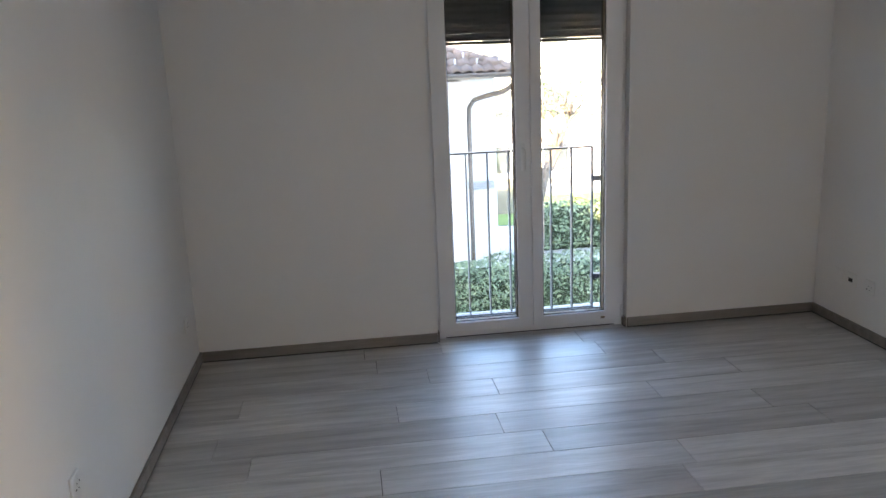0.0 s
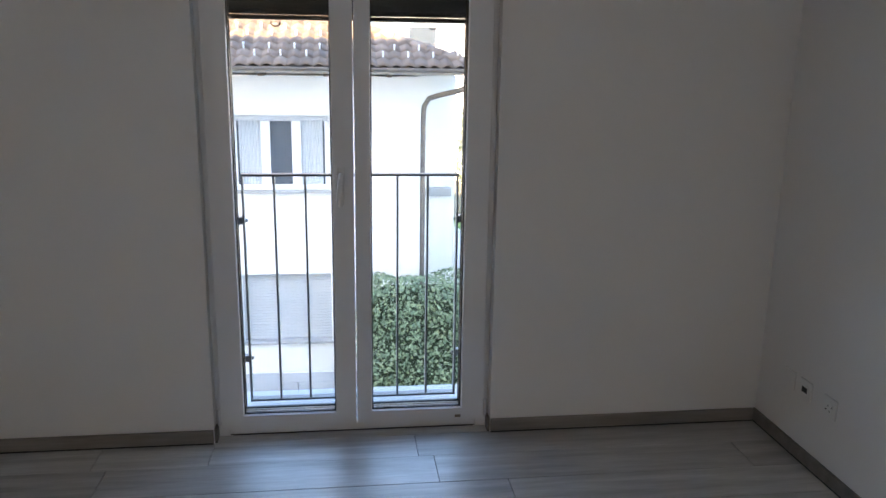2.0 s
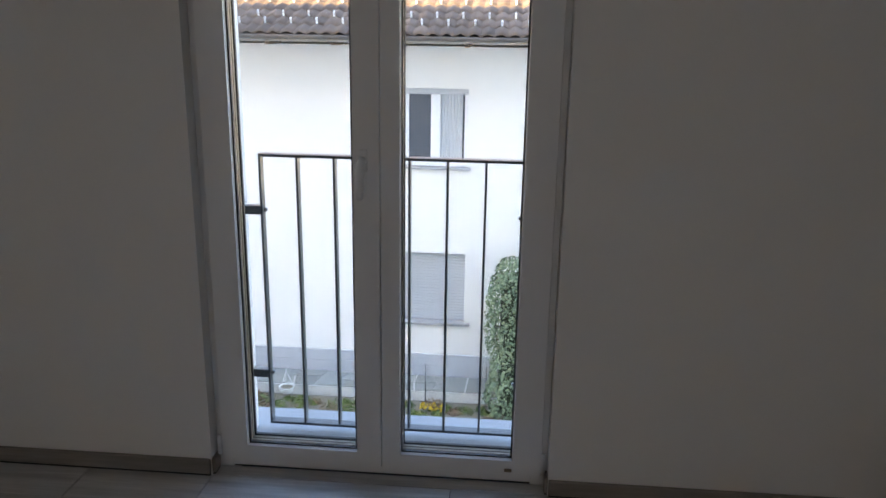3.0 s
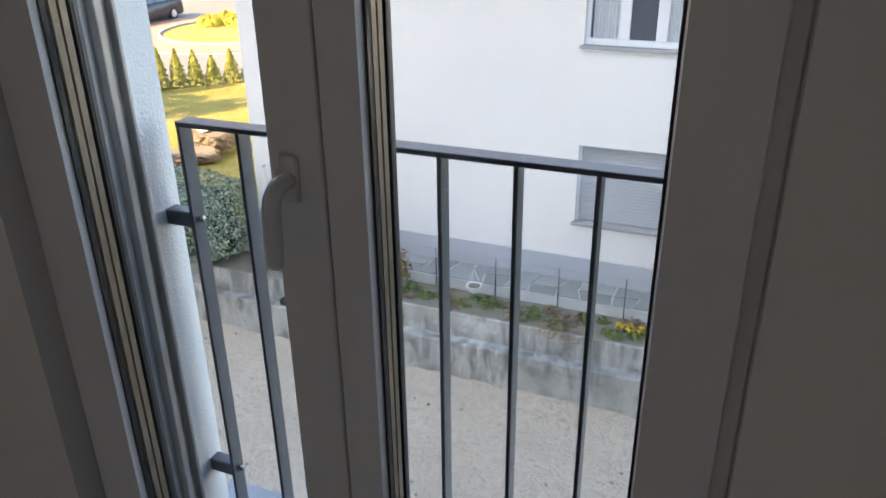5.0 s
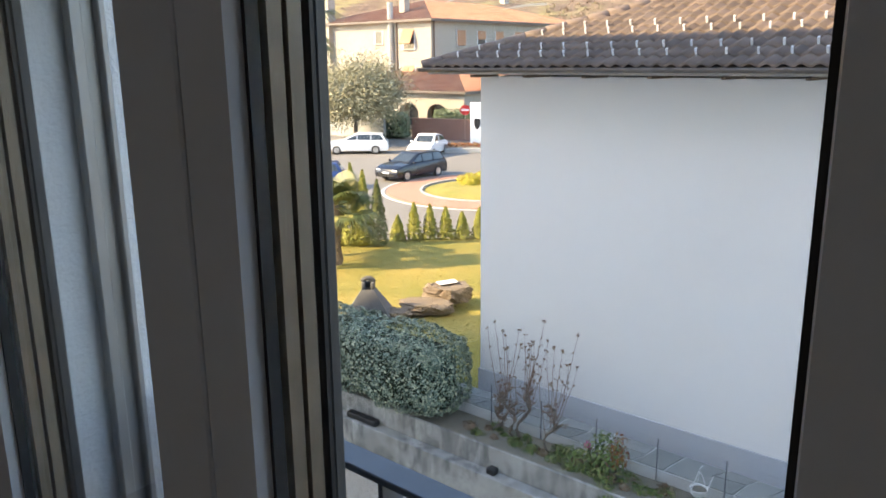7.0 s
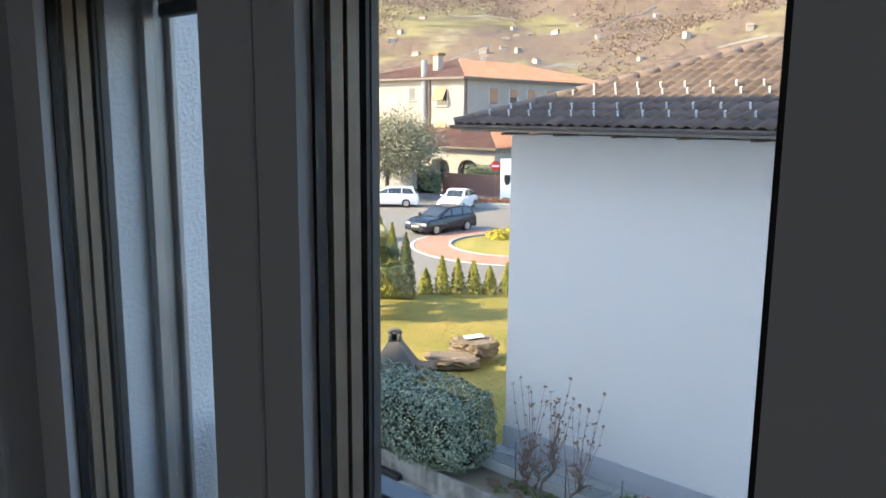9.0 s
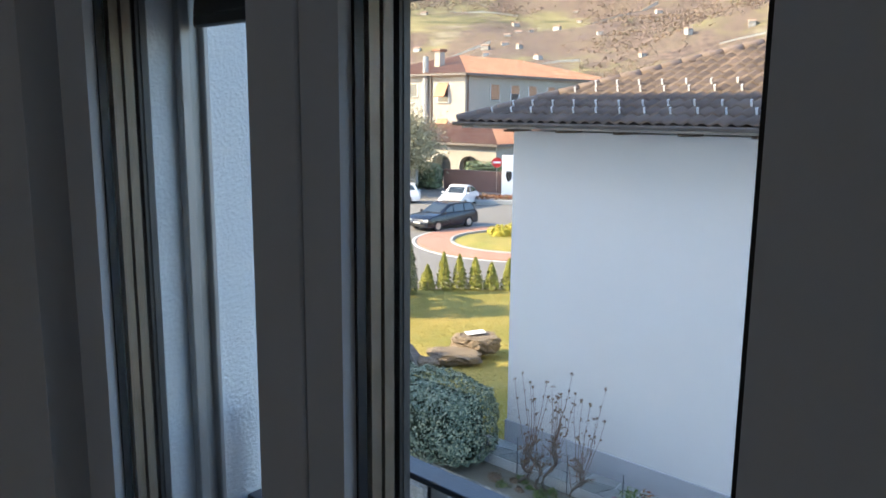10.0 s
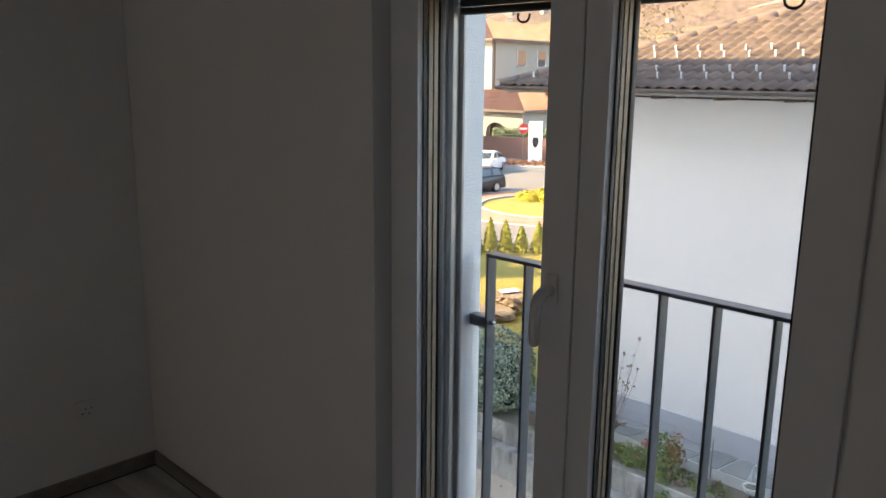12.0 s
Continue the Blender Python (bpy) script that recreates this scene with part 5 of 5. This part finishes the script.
sign = tagged(empty("no_entry_sign", -40.2, 49.9, -5.12), "round red no-entry sign on a grey pole", "road sign")
sign.matrix_basis = pose(-40.2, 49.9, -5.12, 0, 0, 39)
part("pole", add_cyl(bmesh.new(), (0, 0, 0), (0, 0, 3.0), 0.035, n=10), M_BOLT, sign)
part("disc", add_cyl(bmesh.new(), (0, -0.05, 2.55), (0, -0.03, 2.55), 0.41, n=32), M_RED, sign, "red disc")
part("bar", box(-0.31, 0.31, -0.062, -0.052, 2.47, 2.63, 0.003), M_PAPER, sign, "white bar")
pylon = tagged(part("totem_sign", box(-0.55, 0.55, -0.12, 0.12, 0, 3.3, 0.05, 2), M_PAPER), "white upright totem sign with a dark shield mark", "sign")
pylon.matrix_basis = pose(-37.75, 48.4, -5.12, 0, 0, 39)
part("shield_mark", prism([(-0.2, 2.05), (-0.26, 1.7), (-0.15, 1.35), (0.0, 1.2), (0.15, 1.35), (0.26, 1.7), (0.2, 2.05)], "y", -0.135, -0.121), M_DARK, pylon, "dark shield shape")
bed = tagged(empty("raised_bed", -35.2, 45.0, -5.12, 40), "kerbed bed with red-brown ground cover", "planter")
part("kerb", box(-2.6, 2.6, -1.2, 1.2, -0.1, 0.34, 0.05), M_KERB, bed)
rngb = np.random.default_rng(3)
bp = np.stack([rngb.uniform(-2.4, 2.4, 700), rngb.uniform(-1.0, 1.0, 700), rngb.uniform(0.35, 0.6, 700)], 1)
child_mesh("ground_cover", leaf_mesh("ground_cover", M_REDLEAF, bp, np.tile((0, 0, 1.0), (700, 1)), 0.22, 0.6, 4), bed)


# ---- trees ----
def tree(name, label, x, y, z, h, spread, crown, n, leaf, mat, seed, trunk_r=0.22, squash=0.75):
    rng = random.Random(seed)
    nr = np.random.default_rng(seed)
    o = tagged(empty(name, x, y, z), label, "tree")
    bm, tips = bmesh.new(), []
    def grow(p, way, ln, r, depth):
        q = p + way * ln
        mid = p.lerp(q, 0.5) + Vector((rng.uniform(-1, 1), rng.uniform(-1, 1), 0)) * ln * 0.08
        add_tube(bm, [p, mid, q], [r, r * 0.85, r * 0.65], 7)
        if depth == 0:
            tips.append(q)
            return
        for _ in range(3):
            w = (way + Vector((rng.uniform(-1, 1), rng.uniform(-1, 1), rng.uniform(-0.15, 0.6))) * 0.85).normalized()
            grow(q, w, ln * rng.uniform(0.6, 0.8), r * 0.6, depth - 1)
    grow(Vector((0, 0, -0.1)), Vector((0.05, 0.02, 1)), h * 0.30, trunk_r, 3)
    part("trunk", bm, M_BARK, o, "", True)
    per = n // len(tips)
    p = np.concatenate([np.array(t) + nr.normal(0, spread, (per, 3)) * (1, 1, squash) for t in tips])
    q = nr.normal(0, 1, p.shape) + (0, 0, 0.6)
    child_mesh("crown", leaf_mesh("crown", mat, p, q, leaf, 0.4, seed), o)
    return o


tree("olive_tree", "large grey-green olive tree beside the forecourt", -46.0, 43.05, -5.1, 6.4, 1.15, 0, 34000, 0.25, M_OLIVE, 12, 0.22, 0.85)
tree("olive_tree", "grey-green olive tree beside the forecourt", -49.5, 42.6, -5.1, 5.8, 1.0, 0, 16000, 0.21, M_OLIVE, 15, 0.2, 0.85)
tree("magnolia_tree", "sparse evergreen tree beside the house", 4.3, 17.2, -4.5, 7.4, 0.75, 0, 1100, 0.17, M_LAUREL, 5, 0.16)

# ---- far building: two floors over an arcade, tiled hip roofs ----
BX, BY, BT, BG = -44.75, 51.0, 4.75, -5.12
far = tagged(empty("apartment_building", BX, BY, BG), "cream rendered building with red tiled roofs and an arcade", "building")


def fb(name, bm, mat, parent=None, label=""):
    bmesh.ops.translate(bm, verts=bm.verts, vec=-Vector((BX, BY, BG)))
    return part(name, bm, mat, parent or far, label)


fb("wall", box(BX - 14, BX, BY, BY + 24, BG - 0.2, BT), M_FARWALL)


def hip(name, x0, x1, y0, y1, z0, rise, over=0.6):
    """A hip roof with tile courses standing proud as ribs."""
    x0, x1, y0, y1 = x0 - over, x1 + over, y0 - over, y1 + over
    w = min(x1 - x0, y1 - y0) / 2
    if x1 - x0 < y1 - y0:
        r0, r1 = ((x0 + x1) / 2, y0 + w, z0 + rise), ((x0 + x1) / 2, y1 - w, z0 + rise)
    else:
        r0, r1 = (x0 + w, (y0 + y1) / 2, z0 + rise), (x1 - w, (y0 + y1) / 2, z0 + rise)
    bm = bmesh.new()
    c = [bm.verts.new(p) for p in ((x0, y0, z0), (x1, y0, z0), (x1, y1, z0), (x0, y1, z0))]
    a, b = bm.verts.new(r0), bm.verts.new(r1)
    quads = [(c[0], c[1], a), (c[1], c[2], b, a), (c[2], c[3], b), (c[3], c[0], a, b)] if x1 - x0 < y1 - y0 else [(c[0], c[1], b, a), (c[1], c[2], b), (c[2], c[3], a, b), (c[3], c[0], a)]
    for q in quads:
        bm.faces.new(q)
    bm.faces.new(c[::-1])
    r = fb(name, bm, M_FARTILE, None, "red clay tile roof")
    ribs = bmesh.new()
    s = rise / w
    k = x0 + 0.2
    while k < x1:
        top_ = min(k - x0, x1 - k, w)
        add_cyl(ribs, (k, y0, z0 + 0.02), (k, y0 + top_, z0 + 0.02 + s * top_), 0.07, n=4, caps=False)
        k += 0.28
    k = y0 + 0.2
    while k < y1:
        top_ = min(k - y0, y1 - k, w)
        add_cyl(ribs, (x1, k, z0 + 0.02), (x1 - top_, k, z0 + 0.02 + s * top_), 0.07, n=4, caps=False)
        k += 0.28
    tagged(fb("tile_rows", ribs, M_FARTILE, r), kind="stuff")
    fb("eave_board", box(x0, x1, y0 - 0.05, y0 - 0.001, z0 - 0.16, z0 + 0.03), M_GUTTER, r)
    fb("eave_board", box(x1 + 0.001, x1 + 0.05, y0, y1, z0 - 0.16, z0 + 0.03), M_GUTTER, r)
    return r


main_roof = hip("roof", BX - 14, BX, BY, BY + 24, BT, 2.1)


def far_window(x, y, z, w, h, face, blind):
    """A window on the face -y ('s') or +x ('e') with a blind let down by its share."""
    d = (lambda a0, a1, o0, o1, z0, z1: box(x + a0, x + a1, y - o1, y - o0, z0, z1)) if face == "s" else (lambda a0, a1, o0, o1, z0, z1: box(x + o0, x + o1, y + a0, y + a1, z0, z1))
    wd = fb("window", d(-w / 2, w / 2, 0.001, 0.03, z, z + h), M_PANE2)
    fb("sill", d(-w / 2 - 0.1, w / 2 + 0.1, 0.002, 0.16, z - 0.1, z - 0.002), M_KERB, wd)
    fb("frame", d(-w / 2 - 0.06, -w / 2 + 0.03, 0.031, 0.06, z, z + h), M_PVC, wd)
    fb("frame", d(w / 2 - 0.03, w / 2 + 0.06, 0.031, 0.06, z, z + h), M_PVC, wd)
    if blind:
        fb("blind", d(-w / 2, w / 2, 0.04, 0.09, z + h * (1 - blind), z + h), M_BLIND, wd, "tan roller blind")
    return wd


far_window(BX - 6.2, BY, 2.85, 0.95, 1.05, "s", 0.0)
for z in (2.35, -0.75):
    w_ = far_window(BX - 2.55, BY, z, 1.35, 1.65, "s", 0.3)
    aw = prism([(BY - 0.10, z + 1.5), (BY - 0.62, z + 0.42), (BY - 0.66, z + 0.46), (BY - 0.10, z + 1.58)], "x", BX - 3.2, BX - 1.9)
    fb("awning", aw, M_BLIND, w_, "tan awning blind pushed out")
for i, yy in enumerate((4.0, 6.9, 9.6, 12.6, 15.4, 18.5)):
    far_window(BX, BY + yy, 2.55, 1.2, 1.35, "e", (0.95, 0.55, 0.75, 0.95, 0.95, 0.9)[i])
for i, yy in enumerate((4.0, 6.9, 9.6)):
    far_window(BX, BY + yy, -0.65, 1.35, 1.5, "e", 0.8)
fb("downpipe", add_cyl(bmesh.new(), (BX - 4.55, BY - 0.2, BG), (BX - 4.55, BY - 0.2, 6.3), 0.26, n=10), M_KERB, None, "white flue pipe")
fb("downpipe", add_cyl(bmesh.new(), (BX - 3.95, BY - 0.08, BG), (BX - 3.95, BY - 0.08, BT), 0.06, n=8), M_WOOD)
fb("downpipe", add_cyl(bmesh.new(), (BX + 0.08, BY + 0.3, BG), (BX + 0.08, BY + 0.3, BT), 0.06, n=8), M_WOOD)
fb("chimney", box(BX - 5.6, BX - 4.9, BY + 2.0, BY + 2.7, BT, 6.9, 0.03), M_FARWALL, main_roof)
fb("chimney_cap", box(BX - 5.75, BX - 4.75, BY + 1.85, BY + 2.85, 6.9, 7.12, 0.03), M_FARTILE, main_roof)
fb("chimney", box(BX - 13.2, BX - 12.3, BY - 0.5, BY + 0.4, BG, 6.9, 0.03), M_FARWALL)
# arcade in front, with round arches
AX0, AX1, AY, AT = BX - 10.0, BX + 7.0, BY - 4.2, -0.95
arc = fb("arcade", bmesh.new(), M_FARWALL)
spans = [AX0 + 1.0 + 3.05 * i for i in range(5)]
bm = bmesh.new()
prev = AX0
for sx in spans:
    c0, c1 = sx, sx + 2.1
    add_box(bm, prev, c0, AY, AY + 0.4, BG, AT)
    n = 10
    pts = [(c0 + 1.05 - 1.05 * math.cos(math.pi * k / n), -2.75 + 0.8 * math.sin(math.pi * k / n)) for k in range(n + 1)]
    for (xa, za), (xb, zb) in zip(pts, pts[1:]):
        v = [bm.verts.new(p) for p in ((xa, AY, za), (xb, AY, zb), (xb, AY, AT), (xa, AY, AT), (xa, AY + 0.4, za), (xb, AY + 0.4, zb), (xb, AY + 0.4, AT), (xa, AY + 0.4, AT))]
        for q in ((0, 1, 2, 3), (7, 6, 5, 4), (0, 4, 5, 1), (2, 6, 7, 3)):
            bm.faces.new([v[i] for i in q])
    prev = c1
add_box(bm, prev, AX1, AY, AY + 0.4, BG, AT)
fb("arcade_wall", bm, M_FARWALL, arc)
fb("arcade_side", box(AX1 - 0.4, AX1, AY + 0.402, BY + 8, BG, AT), M_FARWALL, arc)
fb("back_wall", box(BX + 0.01, AX1 - 0.41, BY + 0.2, BY + 0.4, BG, AT), M_GREYWALL, arc)
fb("arcade_floor", box(AX0, AX1, AY + 0.402, BY - 0.01, BG, BG + 0.3), M_KERB, arc)
hip("arcade_roof", AX0, AX1, AY, BY + 8, AT, 2.0, 0.5)
for sx in spans[:4]:
    fb("shop_window", box(sx + 0.3, sx + 1.8, BY - 0.06, BY - 0.002, -4.2, -2.2), M_PANE2, arc)

far.matrix_basis = Matrix.Translation((0.61, -0.37, 1.575)) @ Matrix.Scale(1.11, 4) @ Matrix.Translation((-0.61, 0.37, -1.575)) @ far.matrix_basis
gw = tagged(empty("garden_wall", -44.5, 47.0, BG), "grey garden wall beside a flight of steps", "wall", kind="structure")
part("wall_body", box(-12, -2.2, 0, 0.3, -0.1, 1.75, 0.03), M_GREYWALL, gw)
bw = tagged(part("brick_garden_wall", box(-3.6, 6.0, -0.15, 0.15, -0.1, 1.75, 0.03), M_BRICK), "low red brick garden wall under a hedge", "wall", kind="structure")
bw.matrix_basis = pose(-42.0, 50.1, BG, 0, 0, 12)
hedge("box_hedge", "green hedge on top of the brick wall", M_LAUREL, M_CORE, -45.0, -36.5, 51.2, 52.2, -5.1, -2.7, 2600, 0.22, 41)
hedge("box_hedge", "dark green shrubs beside the steps", M_LAUREL, M_CORE, -48.2, -45.4, 47.8, 49.2, -5.1, -2.9, 1500, 0.24, 42)


# pale sunlit building behind the house
pb = tagged(empty("white_building", 10, 36, -5.1), "long white sunlit building behind the house", "building")
part("wall", box(-14, 24, 0, 9, -0.2, 9.5), M_FACADE, pb)
part("roof", box(-14.6, 24.6, -0.6, 9.6, 9.51, 9.8, 0.03), M_KERB, pb)
for k in range(3):
    part("ledge", box(-14, 24, -0.25, -0.002, 2.6 + 2.9 * k, 2.8 + 2.9 * k, 0.02), M_KERB, pb)
    for i in range(12):
        x = -12.4 + 3.1 * i
        w_ = part("window", box(x - 0.7, x + 0.7, -0.03, -0.002, 0.9 + 2.9 * k, 2.3 + 2.9 * k), M_PANE2, pb)
        part("frame", box(x - 0.76, x - 0.66, -0.07, -0.031, 0.9 + 2.9 * k, 2.3 + 2.9 * k), M_PVC, w_)
        part("frame", box(x + 0.66, x + 0.76, -0.07, -0.031, 0.9 + 2.9 * k, 2.3 + 2.9 * k), M_PVC, w_)


# ---- the hillside beyond ----
HILL = 4.4


def hill_z(x, y):
    x, y = x / HILL, y / HILL
    d = (y - 0.35 * x) - 110
    base = -6.5 if d < 0 else -6.5 + d * 0.10 + max(0, d - 120) * 0.30
    v = Vector((x, y, 0))
    k = min(1.0, max(0.0, d / 150))
    return 12.0 + HILL * (base + k * (26 * noise.noise(v * 0.006) + 9 * noise.noise(v * 0.02) + 2.5 * noise.noise(v * 0.07)))


def wooded(x, y):
    v = Vector((x, y, 0))
    high = (y - 0.35 * x) / HILL - 300
    return noise.noise(v * 0.0030) + 0.5 * noise.noise(v * 0.010) + max(-0.25, min(0.7, high * 0.006))


def hillside_material():
    """Bare brown woods and terraced meadows whose edges follow the contours."""
    m = material("winter_hillside", (0.2, 0.16, 0.11), 0.95)
    v, level = coords(m), coords(m, (0.25, 0.25, 2.2))
    fields, terrace = noise_fac(m, coords(m, (0.6, 0.6, 1.6)), 0.0062, 5, 0.6), noise_fac(m, level, 0.034, 6, 0.65)
    mid, fine = noise_fac(m, v, 0.035, 6, 0.7), noise_fac(m, v, 0.20, 7, 0.72)
    woods = ramp(m, fine, [(0.40, (0.060, 0.042, 0.034)), (0.5, (0.145, 0.100, 0.078)), (0.60, (0.27, 0.19, 0.14))])
    woods = mix(m, ramp(m, mid, [(0.42, (0, 0, 0)), (0.66, (0.75, 0.75, 0.75))]), woods, (0.20, 0.155, 0.095))
    meadow = ramp(m, terrace, [(0.34, (0.09, 0.085, 0.04)), (0.42, (0.20, 0.175, 0.075)), (0.50, (0.30, 0.26, 0.12)), (0.56, (0.15, 0.11, 0.07)), (0.62, (0.33, 0.29, 0.19)), (0.72, (0.14, 0.15, 0.05))])
    meadow = mix(m, ramp(m, fine, [(0.50, (0, 0, 0)), (0.62, (0.7, 0.7, 0.7))]), meadow, (0.13, 0.10, 0.06))
    set_color(m, mix(m, ramp(m, fields, [(0.495, (0, 0, 0)), (0.54, (1, 1, 1))]), woods, meadow))
    set_bump(m, fine, 0.7, 2.5)
    return m


M_HILL = hillside_material()
sheet("hillside", M_HILL, [-4000 + 40 * i for i in range(140)], [140 + 36 * i for i in range(105)], hill_z, label="wooded hillside with meadows in late winter")
sheet("valley_floor", M_LAWN, [-4000, -900, -300, -90, 0, 90, 1600], [89, 110, 142], lambda x, y: -5.2, label="flat meadow in front of the hillside")
random.seed(8)
far_white, far_roof = per_piece(grained("far_house_wall", (0.50, 0.46, 0.40), (0.62, 0.58, 0.53), 0.3, 0.9, 0.0), 0.55, 1.1), per_piece(grained("far_house_roof", (0.32, 0.20, 0.14), (0.40, 0.27, 0.19), 0.4, 0.9, 0.0), 0.7, 1.2)
M_TERRACE = per_piece(grained("dry_stone_terrace", (0.40, 0.36, 0.30), (0.52, 0.48, 0.41), 0.3, 0.95, 0.4, 0.1), 0.7, 1.2)
built = 0
while built < 46:
    x, y = random.uniform(-1700, -160), random.uniform(800, 1700)
    if wooded(x, y) > 0.05:
        continue
    built += 1
    z = hill_z(x, y)
    w, d, h = random.uniform(6, 12), random.uniform(6, 9), random.uniform(2.5, 5)
    o = tagged(empty("hill_house", x, y, z, random.uniform(0, 90)), "pale house among the terraces of the hillside", "house", "houses on the hill")
    part("wall", box(-w / 2, w / 2, -d / 2, d / 2, -4, h), far_white, o)
    part("roof", prism([(-d / 2 - 0.5, h), (0, h + 2.4), (d / 2 + 0.5, h)], "x", -w / 2 - 0.5, w / 2 + 0.5), far_roof, o)
    for k in (-1, 1):
        part("window", box(k * w / 4 - 0.6, k * w / 4 + 0.6, -d / 2 - 0.06, -d / 2 - 0.01, h * 0.45, h * 0.45 + 1.4), M_PANE2, o)
for i in range(46):
    x, y = random.uniform(-1700, -160), random.uniform(800, 1700)
    if wooded(x, y) > 0.1:
        continue
    ln = random.uniform(20, 80)
    a = radians(random.uniform(30, 56))
    pts = [(x + math.cos(a) * s, y + math.sin(a) * s) for s in (-ln, -ln / 2, 0, ln / 2, ln)]
    bm = bmesh.new()
    for (xa, ya), (xb, yb) in zip(pts, pts[1:]):
        za, zb = hill_z(xa, ya), hill_z(xb, yb)
        c = [Vector((xa - x, ya - y, za - 3)), Vector((xb - x, yb - y, zb - 3)), Vector((xb - x, yb - y, zb + 2.4)), Vector((xa - x, ya - y, za + 2.4))]
        back = Vector((-math.sin(a), math.cos(a), 0)) * 1.5
        f, r = [bm.verts.new(p) for p in c], [bm.verts.new(p + back) for p in c]
        bm.faces.new(f)
        bm.faces.new((f[3], f[2], r[2], r[3]))
        bm.faces.new(r[::-1])
    t_ = tagged(part("terrace_wall", bm, M_TERRACE), "dry stone terrace wall on the hillside", "wall", "terraces on the hill")
    t_.matrix_basis = pose(x, y, 0)
# bare woods and single evergreens on the slope
rngh = np.random.default_rng(12)
cp, cn = [], []
kept = 0
while kept < 52000:
    x, y = rngh.uniform(-2200, 100), rngh.uniform(760, 2100)
    if y + 0.9 * x > 1350 or wooded(x, y) < rngh.normal(0.06, 0.10):
        continue
    kept += 1
    z, s = hill_z(x, y), rngh.uniform(2.0, 4.5)
    for _ in range(6):
        d = rngh.normal(0, 1, 3)
        d /= np.linalg.norm(d)
        cp.append((x + d[0] * s, y + d[1] * s, z + s * 0.45 + d[2] * s * 0.9))
        cn.append(d)
M_WOODS = leaf_material("bare_wood", [(0.0, (0.16, 0.11, 0.085)), (0.5, (0.25, 0.18, 0.135)), (0.9, (0.34, 0.25, 0.185)), (1.0, (0.17, 0.20, 0.07))], 0.95)
tagged(new("far_trees", leaf_mesh("far_trees", M_WOODS, cp, cn, 2.8, 0.75, 13)), "bare brown woods on the hillside", kind="stuff")

# ---- floor boards ----
floor = tagged(part("floor", box(XL, XR, YB, 0.07, -0.05, -0.0092), M_GAP), "grey wood-look plank floor", kind="structure")
BW, BL, J = 0.2065, 1.275, 0.003
STARTS = (-1.03, -0.440, 0.307, 0.572, -0.380, 0.377)


def board_mesh(length, width):
    return mesh_of(box(-length / 2, length / 2, -width / 2, width / 2, -0.009, 0.0, 0.0006), "plank", M_FLOOR)


board_cache = {}
row, y1 = 0, 0.062
while y1 > YB + 0.01:
    y0 = max(-0.190 - BW * (row - 1), YB) if row else -0.190
    lo, hi = (XL, XR) if y1 <= 0.0 or row else (OL, OR)
    first = STARTS[row] if row < len(STARTS) else random.uniform(-0.6, 0.6)
    cuts = sorted({lo, hi} | {first + BL * k for k in range(-4, 5) if lo + 0.02 < first + BL * k < hi - 0.02})
    strips = [(y0, y1, cuts)] if row else [(0.0005, 0.062, [OL, OR]), (y0, -0.0005, sorted({XL, XR} | {c for c in (first, first + BL, -0.587) if XL < c < XR}))]
    for ya, yb, cc in strips:
        for a, b in zip(cc, cc[1:]):
            key = (round(b - a, 3), round(yb - ya, 4))
            if key not in board_cache:
                board_cache[key] = board_mesh(b - a - J, yb - ya - J)
            piece("plank", board_cache[key], floor, pose((a + b) / 2, (ya + yb) / 2, 0))
    y1 = y0
    row += 1
